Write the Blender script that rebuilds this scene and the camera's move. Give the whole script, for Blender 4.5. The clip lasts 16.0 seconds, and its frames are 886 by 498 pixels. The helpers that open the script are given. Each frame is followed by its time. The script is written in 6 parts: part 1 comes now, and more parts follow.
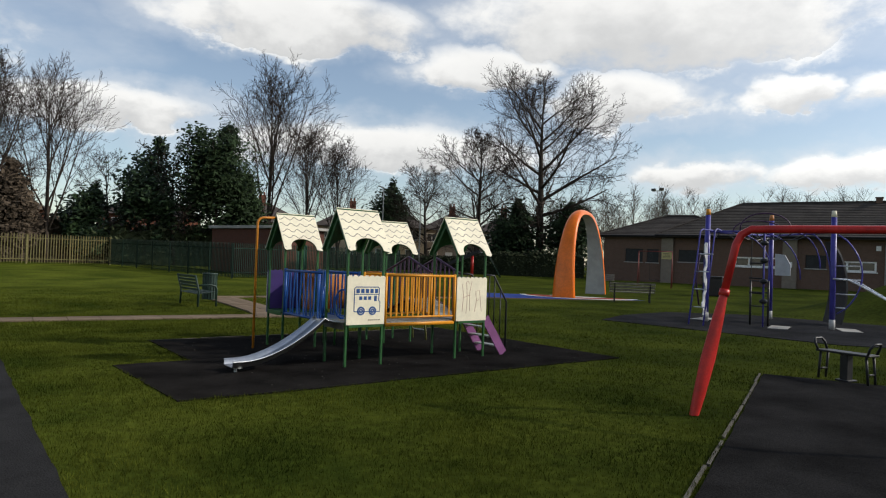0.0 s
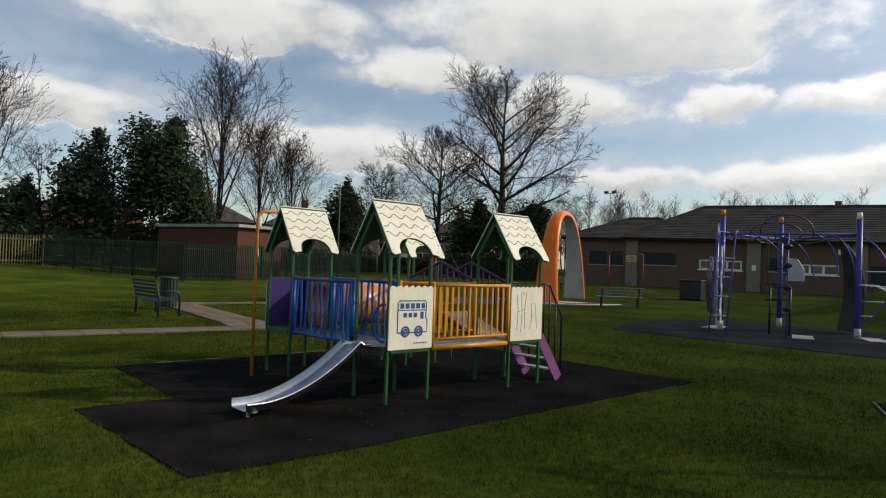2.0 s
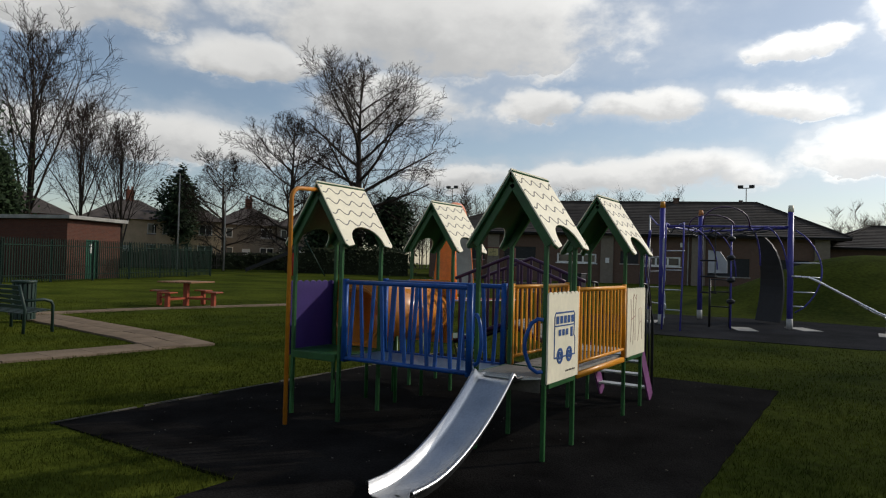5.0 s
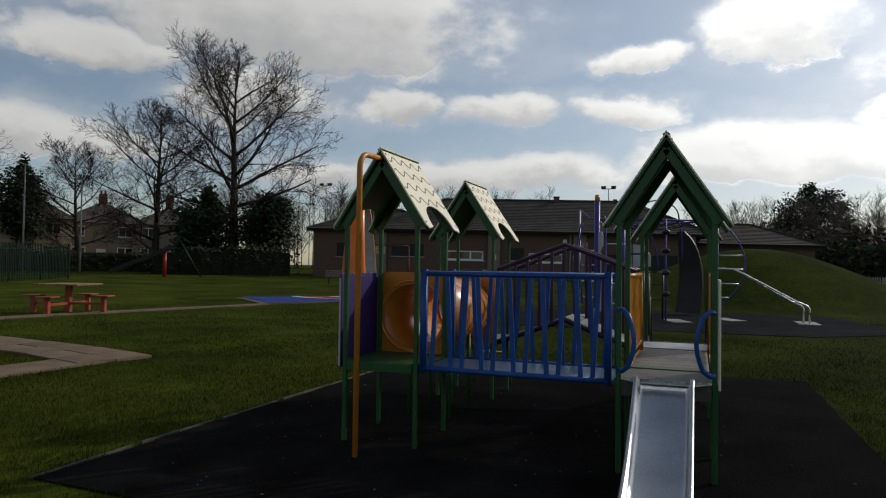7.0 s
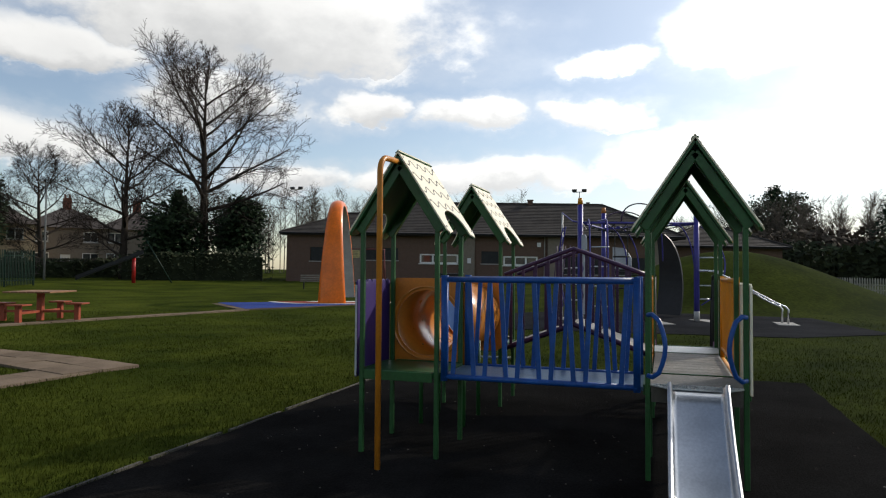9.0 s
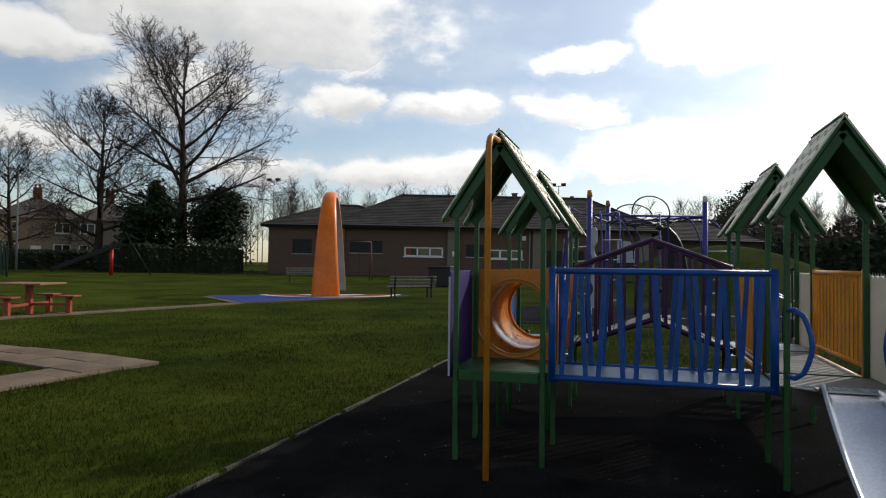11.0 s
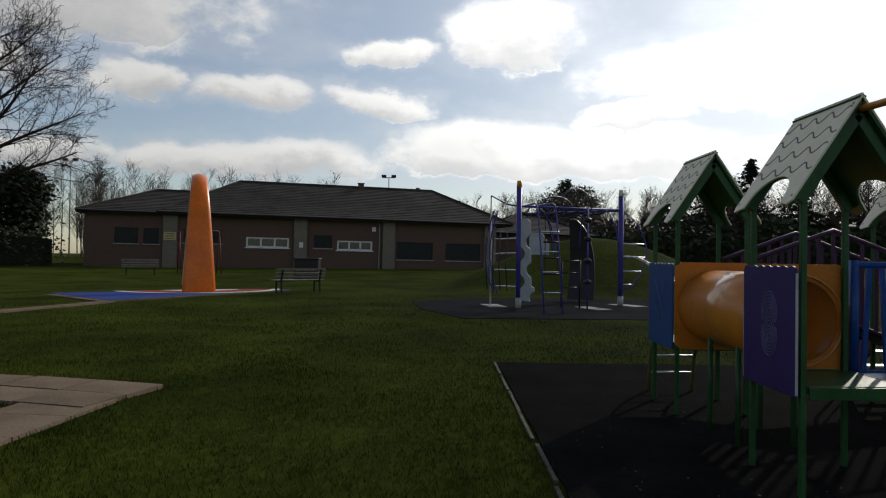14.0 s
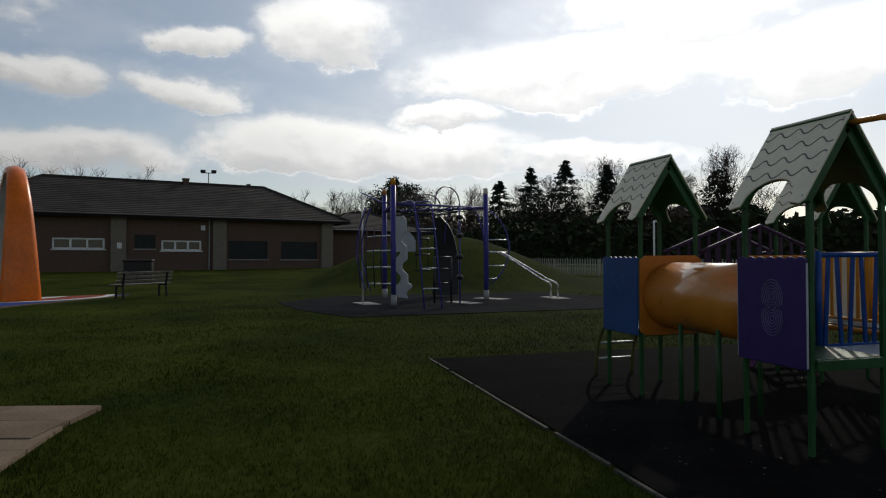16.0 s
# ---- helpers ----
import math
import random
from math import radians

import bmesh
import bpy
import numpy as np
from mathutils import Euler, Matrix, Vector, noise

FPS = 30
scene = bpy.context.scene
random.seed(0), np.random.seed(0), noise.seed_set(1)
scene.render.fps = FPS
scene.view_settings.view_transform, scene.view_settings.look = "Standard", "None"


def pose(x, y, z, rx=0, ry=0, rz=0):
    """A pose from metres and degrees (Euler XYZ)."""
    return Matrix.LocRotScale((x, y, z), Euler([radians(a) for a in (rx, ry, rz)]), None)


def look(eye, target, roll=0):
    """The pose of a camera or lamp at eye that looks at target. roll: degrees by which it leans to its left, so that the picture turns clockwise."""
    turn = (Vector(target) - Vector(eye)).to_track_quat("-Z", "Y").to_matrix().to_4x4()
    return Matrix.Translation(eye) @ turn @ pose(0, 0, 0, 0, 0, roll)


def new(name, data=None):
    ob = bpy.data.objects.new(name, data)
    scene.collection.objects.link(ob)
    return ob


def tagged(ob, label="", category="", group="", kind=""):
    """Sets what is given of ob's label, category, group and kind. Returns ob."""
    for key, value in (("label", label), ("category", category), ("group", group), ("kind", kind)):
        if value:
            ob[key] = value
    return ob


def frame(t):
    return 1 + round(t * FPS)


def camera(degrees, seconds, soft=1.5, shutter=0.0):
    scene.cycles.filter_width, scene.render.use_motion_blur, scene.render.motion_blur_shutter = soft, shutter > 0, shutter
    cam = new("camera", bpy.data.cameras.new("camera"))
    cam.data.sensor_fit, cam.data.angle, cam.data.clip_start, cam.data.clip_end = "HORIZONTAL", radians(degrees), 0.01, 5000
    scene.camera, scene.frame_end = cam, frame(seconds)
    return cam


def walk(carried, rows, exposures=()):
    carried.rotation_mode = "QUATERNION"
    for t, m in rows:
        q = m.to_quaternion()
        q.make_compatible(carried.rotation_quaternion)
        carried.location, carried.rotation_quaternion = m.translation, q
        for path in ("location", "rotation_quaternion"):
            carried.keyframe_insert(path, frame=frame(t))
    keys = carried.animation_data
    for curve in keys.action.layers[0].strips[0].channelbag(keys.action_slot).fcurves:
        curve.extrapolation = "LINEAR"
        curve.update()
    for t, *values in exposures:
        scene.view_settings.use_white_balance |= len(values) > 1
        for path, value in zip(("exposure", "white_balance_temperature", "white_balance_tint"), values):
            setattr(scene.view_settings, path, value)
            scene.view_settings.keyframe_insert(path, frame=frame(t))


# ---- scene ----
cam = camera(67.2, 16.0, soft=1.15)
PATH = [
    (0, (1.181, 0.052, 1.548), (2.413, 1.627, 1.586), 1.9),
    (0.5, (1.264, 0.695, 1.576), (2.517, 2.254, 1.611), 2.1),
    (1, (1.369, 1.299, 1.576), (2.655, 2.831, 1.616), 1.8),
    (1.5, (1.434, 1.956, 1.556), (2.758, 3.453, 1.6), 2.1),
    (2, (1.405, 2.573, 1.565), (2.761, 4.041, 1.612), 2.1),
    (2.5, (1.399, 3.217, 1.539), (2.821, 4.622, 1.589), 1.6),
    (3, (1.322, 3.839, 1.525), (2.821, 5.161, 1.585), 1.7),
    (3.5, (1.255, 4.413, 1.511), (2.809, 5.671, 1.571), 1.9),
    (3.7, (1.239, 4.668, 1.522), (2.812, 5.902, 1.584), 1.9),
    (6, (1.141, 7.367, 1.434), (2.913, 8.293, 1.489), 1.5),
    (6.5, (1.149, 7.913, 1.352), (2.969, 8.739, 1.425), 1.6),
    (7, (1.325, 8.476, 1.372), (3.193, 9.189, 1.425), 0.8),
    (7.5, (1.368, 8.679, 1.411), (3.241, 9.38, 1.45), 0.2),
    (8, (1.368, 8.695, 1.435), (3.243, 9.389, 1.482), 0.1),
    (8.5, (1.335, 8.769, 1.402), (3.221, 9.433, 1.463), 0.4),
    (9, (1.305, 8.867, 1.386), (3.203, 9.496, 1.45), 0.4),
    (9.2, (1.279, 8.914, 1.39), (3.183, 9.525, 1.453), 0.5),
    (11.3, (1.531, 10.131, 1.355), (3.461, 10.656, 1.39), 0.7),
    (11.5, (1.581, 10.328, 1.357), (3.53, 10.773, 1.393), 1.1),
    (12, (1.772, 10.859, 1.357), (3.754, 11.119, 1.392), 1.3),
    (12.5, (1.846, 11.394, 1.354), (3.838, 11.564, 1.389), 1.2),
    (13, (1.959, 12.012, 1.356), (3.957, 12.093, 1.386), 0.8),
    (13.5, (2.1, 12.586, 1.362), (4.1, 12.629, 1.392), 0.8),
    (14, (2.202, 13.108, 1.334), (4.202, 13.105, 1.36), 0.7),
    (14.5, (2.261, 13.64, 1.33), (4.257, 13.518, 1.357), 0.9),
    (15, (2.364, 14.077, 1.288), (4.349, 13.832, 1.313), 0.3),
    (15.5, (2.445, 14.388, 1.291), (4.411, 14.02, 1.313), 0.1),
    (16, (2.402, 14.547, 1.337), (4.329, 14.014, 1.356), -0.4),
]
EXPOSURES = [(0.0, 0.36), (2.0, 0.16), (3.5, 0.16), (6.0, -0.22), (7.2, -0.33), (8.0, -0.2), (8.5, 0.12), (9.2, 0.36), (11.5, 0.14), (12.5, -0.1), (14.0, -0.28), (16.0, -0.55)]
walk(cam, [(t, look(eye, target, roll)) for t, eye, target, roll in PATH], EXPOSURES)

# ---- world and sun ----
SUN_AZ, SUN_EL = -38.0, 30.0  # degrees from +x towards +y, and above the horizon


def build_world():
    w = bpy.data.worlds.new("sky")
    scene.world = w
    w.use_nodes = True
    nt = w.node_tree
    nt.nodes.clear()
    N, L = nt.nodes.new, nt.links.new

    def math_node(op, a, b=None, c=None):
        n = N("ShaderNodeMath")
        n.operation = op
        for i, q in enumerate((a, b, c)):
            if q is None:
                continue
            if isinstance(q, (int, float)):
                n.inputs[i].default_value = q
            else:
                L(q, n.inputs[i])
        return n.outputs[0]

    out, bg = N("ShaderNodeOutputWorld"), N("ShaderNodeBackground")
    sky = N("ShaderNodeTexSky")
    sky.sky_type, sky.sun_disc = "NISHITA", False
    sky.sun_elevation, sky.sun_rotation = radians(SUN_EL), radians(90 - SUN_AZ)
    sky.dust_density = 0.6
    hsv = N("ShaderNodeHueSaturation")
    hsv.inputs["Saturation"].default_value = 0.88
    hsv.inputs["Value"].default_value = 0.105
    L(sky.outputs[0], hsv.inputs["Color"])
    tc, sep = N("ShaderNodeTexCoord"), N("ShaderNodeSeparateXYZ")
    L(tc.outputs["Generated"], sep.inputs[0])

    def noise_at(scale, detail, rough, shift, flat=1.0):
        m, n = N("ShaderNodeMapping"), N("ShaderNodeTexNoise")
        m.inputs["Location"].default_value = shift
        m.inputs["Scale"].default_value = (1, 1, flat)
        L(tc.outputs["Generated"], m.inputs[0])
        L(m.outputs[0], n.inputs["Vector"])
        n.inputs["Scale"].default_value, n.inputs["Detail"].default_value, n.inputs["Roughness"].default_value = scale, detail, rough
        return math_node("SUBTRACT", n.outputs["Fac"], 0.5)

    def step_node(value, lo, hi):
        r = N("ShaderNodeMapRange")
        r.interpolation_type = "SMOOTHSTEP"
        L(value, r.inputs[0])
        r.inputs[1].default_value, r.inputs[2].default_value = lo, hi
        return r.outputs[0]

    # bearing and height above the horizon in degrees, crumpled so that the banks get billowing outlines
    puff = noise_at(9.0, 7.0, 0.58, (3.1, 8.7, 1.0), 1.7)
    az = math_node("MULTIPLY_ADD", noise_at(5.0, 5.0, 0.6, (7.3, 1.9, 0.0), 1.5), 14.0, math_node("MULTIPLY", math_node("ARCTAN2", sep.outputs[1], sep.outputs[0]), 57.2958))
    el = math_node("MULTIPLY_ADD", puff, 5.5, math_node("MULTIPLY", math_node("ARCSINE", sep.outputs[2]), 57.2958))
    # the cloud banks: bearing, height, half width and half height in degrees
    banks = ((63.7, 18.8, 10, 2.6), (48.5, 15.9, 7, 2.0), (33.0, 19.8, 16.5, 5.6), (36.5, 13.5, 7, 2.4), (58, 9.3, 13, 2.0),
             (82, 10.9, 9, 1.6), (24.4, 13.2, 3.2, 1.7), (30.5, 7.2, 4.2, 1.5), (21.0, 7.2, 6, 1.8), (16.6, 12.9, 4.8, 1.6),
             (6.5, 12.6, 4.8, 1.5), (5.4, 17.0, 4.2, 1.3), (-6, 18.0, 6.5, 3.2), (14.0, 7.6, 8, 1.9), (-3.5, 9.2, 9, 2.6),
             (-14, 8.6, 11, 2.4), (-27, 14.6, 13, 3.0), (-34, 18.5, 9, 2.6), (-46, 13.9, 8, 3.5), (-16.2, 11.7, 4.8, 1.2),
             (-28, 7.6, 9, 1.7), (100, 16, 14, 4), (15, 34, 22, 6), (60, 36, 16, 6), (-60, 24, 16, 7), (130, 28, 20, 6), (-100, 20, 22, 6), (-150, 26, 26, 7), (170, 14, 20, 4))
    bank, lift, total = None, None, None
    for a0, e0, aw, eh in banks:
        qa = math_node("MULTIPLY_ADD", az, 1 / aw, -a0 / aw)
        up = math_node("MULTIPLY_ADD", el, 1 / eh, -e0 / eh)
        qe = math_node("MAXIMUM", up, math_node("MULTIPLY", up, -1.35))
        one = math_node("SUBTRACT", 1.0, math_node("MULTIPLY_ADD", qe, qe, math_node("MULTIPLY", qa, qa)))
        bank = one if bank is None else math_node("MAXIMUM", bank, one)
        inside_ = math_node("MAXIMUM", one, 0.0)
        lift = math_node("MULTIPLY_ADD", inside_, up, 0.0 if lift is None else lift)
        total = math_node("ADD", inside_, 0.001 if total is None else total)
    dens = math_node("MULTIPLY_ADD", puff, 2.6, math_node("MAXIMUM", bank, -1.2))
    cover = step_node(dens, -0.45, 0.5)
    # thin haze between the banks
    haze = step_node(math_node("MULTIPLY_ADD", noise_at(3.0, 6.0, 0.6, (1.7, 4.2, 2.0), 2.5), 2.2, math_node("MULTIPLY", bank, 0.35)), -0.75, 0.75)
    # tops and thin rims are bright, thick undersides are grey
    top = step_node(math_node("MULTIPLY_ADD", puff, 1.6, math_node("DIVIDE", lift, total)), -0.75, 0.45)
    thin = step_node(math_node("MULTIPLY_ADD", noise_at(16.0, 5.0, 0.6, (5.0, 2.0, 6.0), 1.5), 0.9, dens), 1.5, 0.0)
    dot = N("ShaderNodeVectorMath")
    dot.operation = "DOT_PRODUCT"
    L(tc.outputs["Generated"], dot.inputs[0])
    dot.inputs[1].default_value = (math.cos(radians(SUN_EL)) * math.cos(radians(SUN_AZ)), math.cos(radians(SUN_EL)) * math.sin(radians(SUN_AZ)), math.sin(radians(SUN_EL)))
    facing_sun = math_node("MAXIMUM", dot.outputs["Value"], 0.0)
    glow = math_node("POWER", facing_sun, 4.0)
    shade = math_node("MULTIPLY_ADD", top, 0.72, math_node("MULTIPLY", thin, 0.28))
    tint = N("ShaderNodeMix")
    tint.data_type = "RGBA"
    L(shade, tint.inputs[0])
    tint.inputs[6].default_value = (0.40, 0.405, 0.41, 1)
    tint.inputs[7].default_value = (0.78, 0.775, 0.755, 1)
    lit = N("ShaderNodeVectorMath")
    lit.operation = "SCALE"
    L(tint.outputs[2], lit.inputs[0])
    L(math_node("MULTIPLY_ADD", glow, 2.0, 1.0), lit.inputs["Scale"])
    # bright veil that grows towards the sun
    veil = N("ShaderNodeMix")
    veil.data_type = "RGBA"
    L(math_node("ADD", math_node("MULTIPLY", haze, 0.72), math_node("MULTIPLY", math_node("POWER", facing_sun, 3.0), 0.5)), veil.inputs[0])
    veil.clamp_factor = True
    L(hsv.outputs[0], veil.inputs[6])
    pale = N("ShaderNodeVectorMath")
    pale.operation = "SCALE"
    pale.inputs[0].default_value = (0.55, 0.585, 0.63)
    L(math_node("MULTIPLY_ADD", glow, 1.5, 1.0), pale.inputs["Scale"])
    L(pale.outputs[0], veil.inputs[7])
    mix = N("ShaderNodeMix")
    mix.data_type = "RGBA"
    L(math_node("MULTIPLY", cover, 0.96), mix.inputs[0])
    L(veil.outputs[2], mix.inputs[6])
    L(lit.outputs[0], mix.inputs[7])
    L(mix.outputs[2], bg.inputs[0])
    bg.inputs[1].default_value = 1.0
    L(bg.outputs[0], out.inputs[0])


build_world()
sun = new("sun", bpy.data.lights.new("sun", "SUN"))
sun.data.energy, sun.data.angle, sun.data.color = 2.6, radians(1.0), (1.0, 0.93, 0.82)
ce = math.cos(radians(SUN_EL))
SUN_DIR = Vector((ce * math.cos(radians(SUN_AZ)), ce * math.sin(radians(SUN_AZ)), math.sin(radians(SUN_EL))))
sun.matrix_basis = look(SUN_DIR * 80, (0, 0, 0))


# ---- materials ----
def surface(name, base, rough=0.5, metal=0.0, var=0.25, scale=4.0, fine=45.0, bump=0.15, coat=0.0, second=None, per_object=0.0, per_island=0.0, spec=0.3, fuzz=0.0):
    """A painted, worn or natural surface: two scales of colour variation and fine relief."""
    m = bpy.data.materials.new(name)
    m.use_nodes = True
    nt = m.node_tree
    N, L = nt.nodes.new, nt.links.new
    b = nt.nodes["Principled BSDF"]
    tc = N("ShaderNodeTexCoord")
    n1, n2 = N("ShaderNodeTexNoise"), N("ShaderNodeTexNoise")
    n1.inputs["Scale"].default_value, n1.inputs["Detail"].default_value, n1.inputs["Roughness"].default_value = scale, 6, 0.6
    n2.inputs["Scale"].default_value, n2.inputs["Detail"].default_value = fine, 4
    for n in (n1, n2):
        L(tc.outputs["Object"], n.inputs["Vector"])
    mx = N("ShaderNodeMix")
    mx.data_type = "RGBA"
    dark = [c * (1 - var) for c in base]
    light = [min(1, c * (1 + var)) for c in base]
    if second:
        dark, light = base, second
    mr = N("ShaderNodeMapRange")
    L(n1.outputs[0], mr.inputs[0])
    mr.inputs[1].default_value, mr.inputs[2].default_value = 0.35, 0.65
    L(mr.outputs[0], mx.inputs[0])
    mx.inputs[6].default_value, mx.inputs[7].default_value = (*dark, 1), (*light, 1)
    m2 = N("ShaderNodeMix")
    m2.data_type, m2.blend_type = "RGBA", "MULTIPLY"
    m2.inputs[0].default_value = 0.9
    r2 = N("ShaderNodeMapRange")
    L(n2.outputs[0], r2.inputs[0])
    r2.inputs[1].default_value, r2.inputs[2].default_value = 0.3, 0.7
    r2.inputs[3].default_value, r2.inputs[4].default_value = 1 - var * 0.9, 1.0 + var * 0.5
    L(mx.outputs[2], m2.inputs[6])
    L(r2.outputs[0], m2.inputs[7])
    col = m2.outputs[2]
    for amount, node, sock in ((per_object, "ShaderNodeObjectInfo", "Random"), (per_island, "ShaderNodeNewGeometry", "Random Per Island")):
        if amount:
            o, r, k = N(node), N("ShaderNodeMapRange"), N("ShaderNodeMix")
            k.data_type, k.blend_type = "RGBA", "MULTIPLY"
            k.inputs[0].default_value = 1.0
            L(o.outputs[sock], r.inputs[0])
            r.inputs[3].default_value, r.inputs[4].default_value = 1 - amount, 1 + amount
            L(col, k.inputs[6])
            L(r.outputs[0], k.inputs[7])
            col = k.outputs[2]
    L(col, b.inputs["Base Color"])
    rr = N("ShaderNodeMapRange")
    L(n1.outputs[0], rr.inputs[0])
    rr.inputs[3].default_value, rr.inputs[4].default_value = max(0.05, rough - 0.12), min(1, rough + 0.12)
    L(rr.outputs[0], b.inputs["Roughness"])
    b.inputs["Metallic"].default_value = metal
    b.inputs["Coat Weight"].default_value = coat
    b.inputs["Specular IOR Level"].default_value = spec
    b.inputs["Diffuse Roughness"].default_value = fuzz
    if bump:
        bp = N("ShaderNodeBump")
        bp.inputs["Strength"].default_value, bp.inputs["Distance"].default_value = bump, 0.02
        L(n2.outputs[0], bp.inputs["Height"])
        L(bp.outputs[0], b.inputs["Normal"])
    return m


def brickwork(name, c1, c2, mortar, scale=1.0):
    m = surface(name, c1, 0.95, bump=0.0, spec=0.08)
    nt = m.node_tree
    N, L = nt.nodes.new, nt.links.new
    b = nt.nodes["Principled BSDF"]
    old = b.inputs["Base Color"].links[0].from_socket
    tc, sp, cb, br = N("ShaderNodeTexCoord"), N("ShaderNodeSeparateXYZ"), N("ShaderNodeCombineXYZ"), N("ShaderNodeTexBrick")
    L(tc.outputs["Object"], sp.inputs[0])
    ad = N("ShaderNodeMath")
    L(sp.outputs[0], ad.inputs[0])
    L(sp.outputs[1], ad.inputs[1])
    L(ad.outputs[0], cb.inputs[0])
    L(sp.outputs[2], cb.inputs[1])
    L(cb.outputs[0], br.inputs["Vector"])
    br.inputs["Scale"].default_value = 1.0 / scale
    br.inputs["Brick Width"].default_value, br.inputs["Row Height"].default_value, br.inputs["Mortar Size"].default_value = 0.225, 0.075, 0.006
    br.inputs["Color1"].default_value, br.inputs["Color2"].default_value, br.inputs["Mortar"].default_value = (*c1, 1), (*c2, 1), (*mortar, 1)
    k = N("ShaderNodeMix")
    k.data_type = "RGBA"
    k.inputs[0].default_value = 0.35
    L(br.outputs["Color"], k.inputs[6])
    L(old, k.inputs[7])
    L(k.outputs[2], b.inputs["Base Color"])
    return m


def glass(name):
    m = bpy.data.materials.new(name)
    m.use_nodes = True
    b = m.node_tree.nodes["Principled BSDF"]
    b.inputs["Base Color"].default_value = (0.02, 0.025, 0.03, 1)
    b.inputs["Roughness"].default_value = 0.06
    b.inputs["Specular IOR Level"].default_value = 0.6
    return m


# broad colour patches: grass clumps, plus sunlit and shadowed zones put into the colour
GRASS = surface("grass", (0.028, 0.0405, 0.0055), 0.95, var=0.42, scale=0.35, fine=9.0, bump=0.6, second=(0.072, 0.085, 0.0115), spec=0.006, fuzz=1.0)
BLADE = surface("grass_blade", (0.028, 0.041, 0.006), 0.85, var=0.42, scale=0.7, fine=3, bump=0, second=(0.086, 0.099, 0.0135), per_island=0.22, spec=0.006, fuzz=1.0)
RUBBER = surface("rubber_safety_surface", (0.0125, 0.0115, 0.0108), 0.92, var=0.5, scale=1.3, fine=60, bump=0.5, spec=0.006, fuzz=1.0)
SWINGRUBBER = surface("worn_grey_rubber", (0.024, 0.0225, 0.0215), 0.9, var=0.4, scale=1.1, fine=60, bump=0.5, spec=0.006, fuzz=1.0)
TARMAC = surface("tarmac", (0.021, 0.021, 0.022), 0.85, var=0.3, scale=1.2, fine=70, bump=0.5, spec=0.006, fuzz=1.0)
BARK = surface("bark_chip_tarmac", (0.034, 0.033, 0.034), 0.9, var=0.3, scale=0.8, fine=30, bump=0.5, spec=0.006, fuzz=1.0)
SLAB = surface("concrete_slab", (0.165, 0.125, 0.09), 0.88, var=0.2, scale=1.2, fine=35, bump=0.3, per_object=0.12, spec=0.02)
EDGING = surface("concrete_edging", (0.09, 0.084, 0.07), 0.9, var=0.35, scale=3, fine=40, bump=0.3, spec=0.1)
BLUEPAD = surface("blue_rubber", (0.025, 0.05, 0.22), 0.85, var=0.2, scale=1.0, fine=40, bump=0.3, spec=0.1)
WHITEPAINT = surface("white_surface_paint", (0.55, 0.55, 0.52), 0.8, var=0.15, scale=2, spec=0.1)
REDPAD = surface("red_rubber", (0.23, 0.05, 0.035), 0.85, var=0.2, scale=2, spec=0.1)
GREEN = surface("green_paint", (0.021, 0.083, 0.025), 0.38, var=0.2, scale=5, bump=0.05)
CREAM = surface("cream_panel", (0.74, 0.68, 0.52), 0.55, var=0.07, scale=3, fine=25, bump=0.04)
GROOVE = surface("dark_groove", (0.10, 0.09, 0.075), 0.8, var=0.2)
ROOFINK = surface("grey_groove", (0.16, 0.15, 0.14), 0.8, var=0.2)
BUSBLUE = surface("blue_engraving", (0.02, 0.07, 0.22), 0.6, var=0.1)
INKRED = surface("faded_red_engraving", (0.42, 0.25, 0.19), 0.7, var=0.15)
BLUE = surface("blue_paint", (0.010, 0.065, 0.26), 0.35, var=0.2, scale=5, bump=0.05)
BLUEPANEL = surface("blue_panel", (0.015, 0.065, 0.22), 0.5, var=0.12, scale=4, bump=0.04)
PURPLE = surface("purple_panel", (0.036, 0.018, 0.125), 0.5, var=0.12, scale=4, bump=0.04)
DARKPURPLE = surface("dark_purple_paint", (0.045, 0.018, 0.055), 0.4, var=0.2, scale=5, bump=0.05)
PLUM = surface("plum_panel", (0.17, 0.055, 0.16), 0.5, var=0.15, scale=5, bump=0.04)
ORANGE = surface("orange_panel", (0.52, 0.17, 0.018), 0.4, var=0.12, scale=4, bump=0.03)
TUNNEL = surface("orange_tunnel_plastic", (0.58, 0.21, 0.025), 0.3, var=0.12, scale=3, bump=0.03, coat=0.5, spec=0.6)
GOLD = surface("golden_yellow_paint", (0.56, 0.225, 0.013), 0.4, var=0.12, scale=5, bump=0.04)
POLEGOLD = surface("orange_gold_paint", (0.50, 0.185, 0.018), 0.42, var=0.12, scale=5, bump=0.04)
OLDRED = surface("faded_dark_red_paint", (0.12, 0.02, 0.016), 0.6, var=0.25, scale=5, bump=0.05)
RED = surface("red_paint", (0.42, 0.022, 0.018), 0.36, var=0.2, scale=5, bump=0.05)
STEEL = surface("brushed_steel", (0.62, 0.62, 0.62), 0.32, 1.0, var=0.12, scale=3, fine=60, bump=0.05)
GALV = surface("galvanised_tread", (0.42, 0.43, 0.42), 0.45, 0.7, var=0.2, scale=6, fine=80, bump=0.3)
PLANK = surface("grey_weathered_planks", (0.22, 0.21, 0.185), 0.6, var=0.25, scale=5, fine=40, bump=0.2, per_object=0.15)
BLACK = surface("black_paint", (0.014, 0.014, 0.016), 0.45, var=0.25, scale=6, bump=0.05)
ARCHORANGE = surface("orange_gel_coat", (0.76, 0.155, 0.005), 0.33, var=0.14, scale=1.2, fine=12, bump=0.03, coat=0.15)
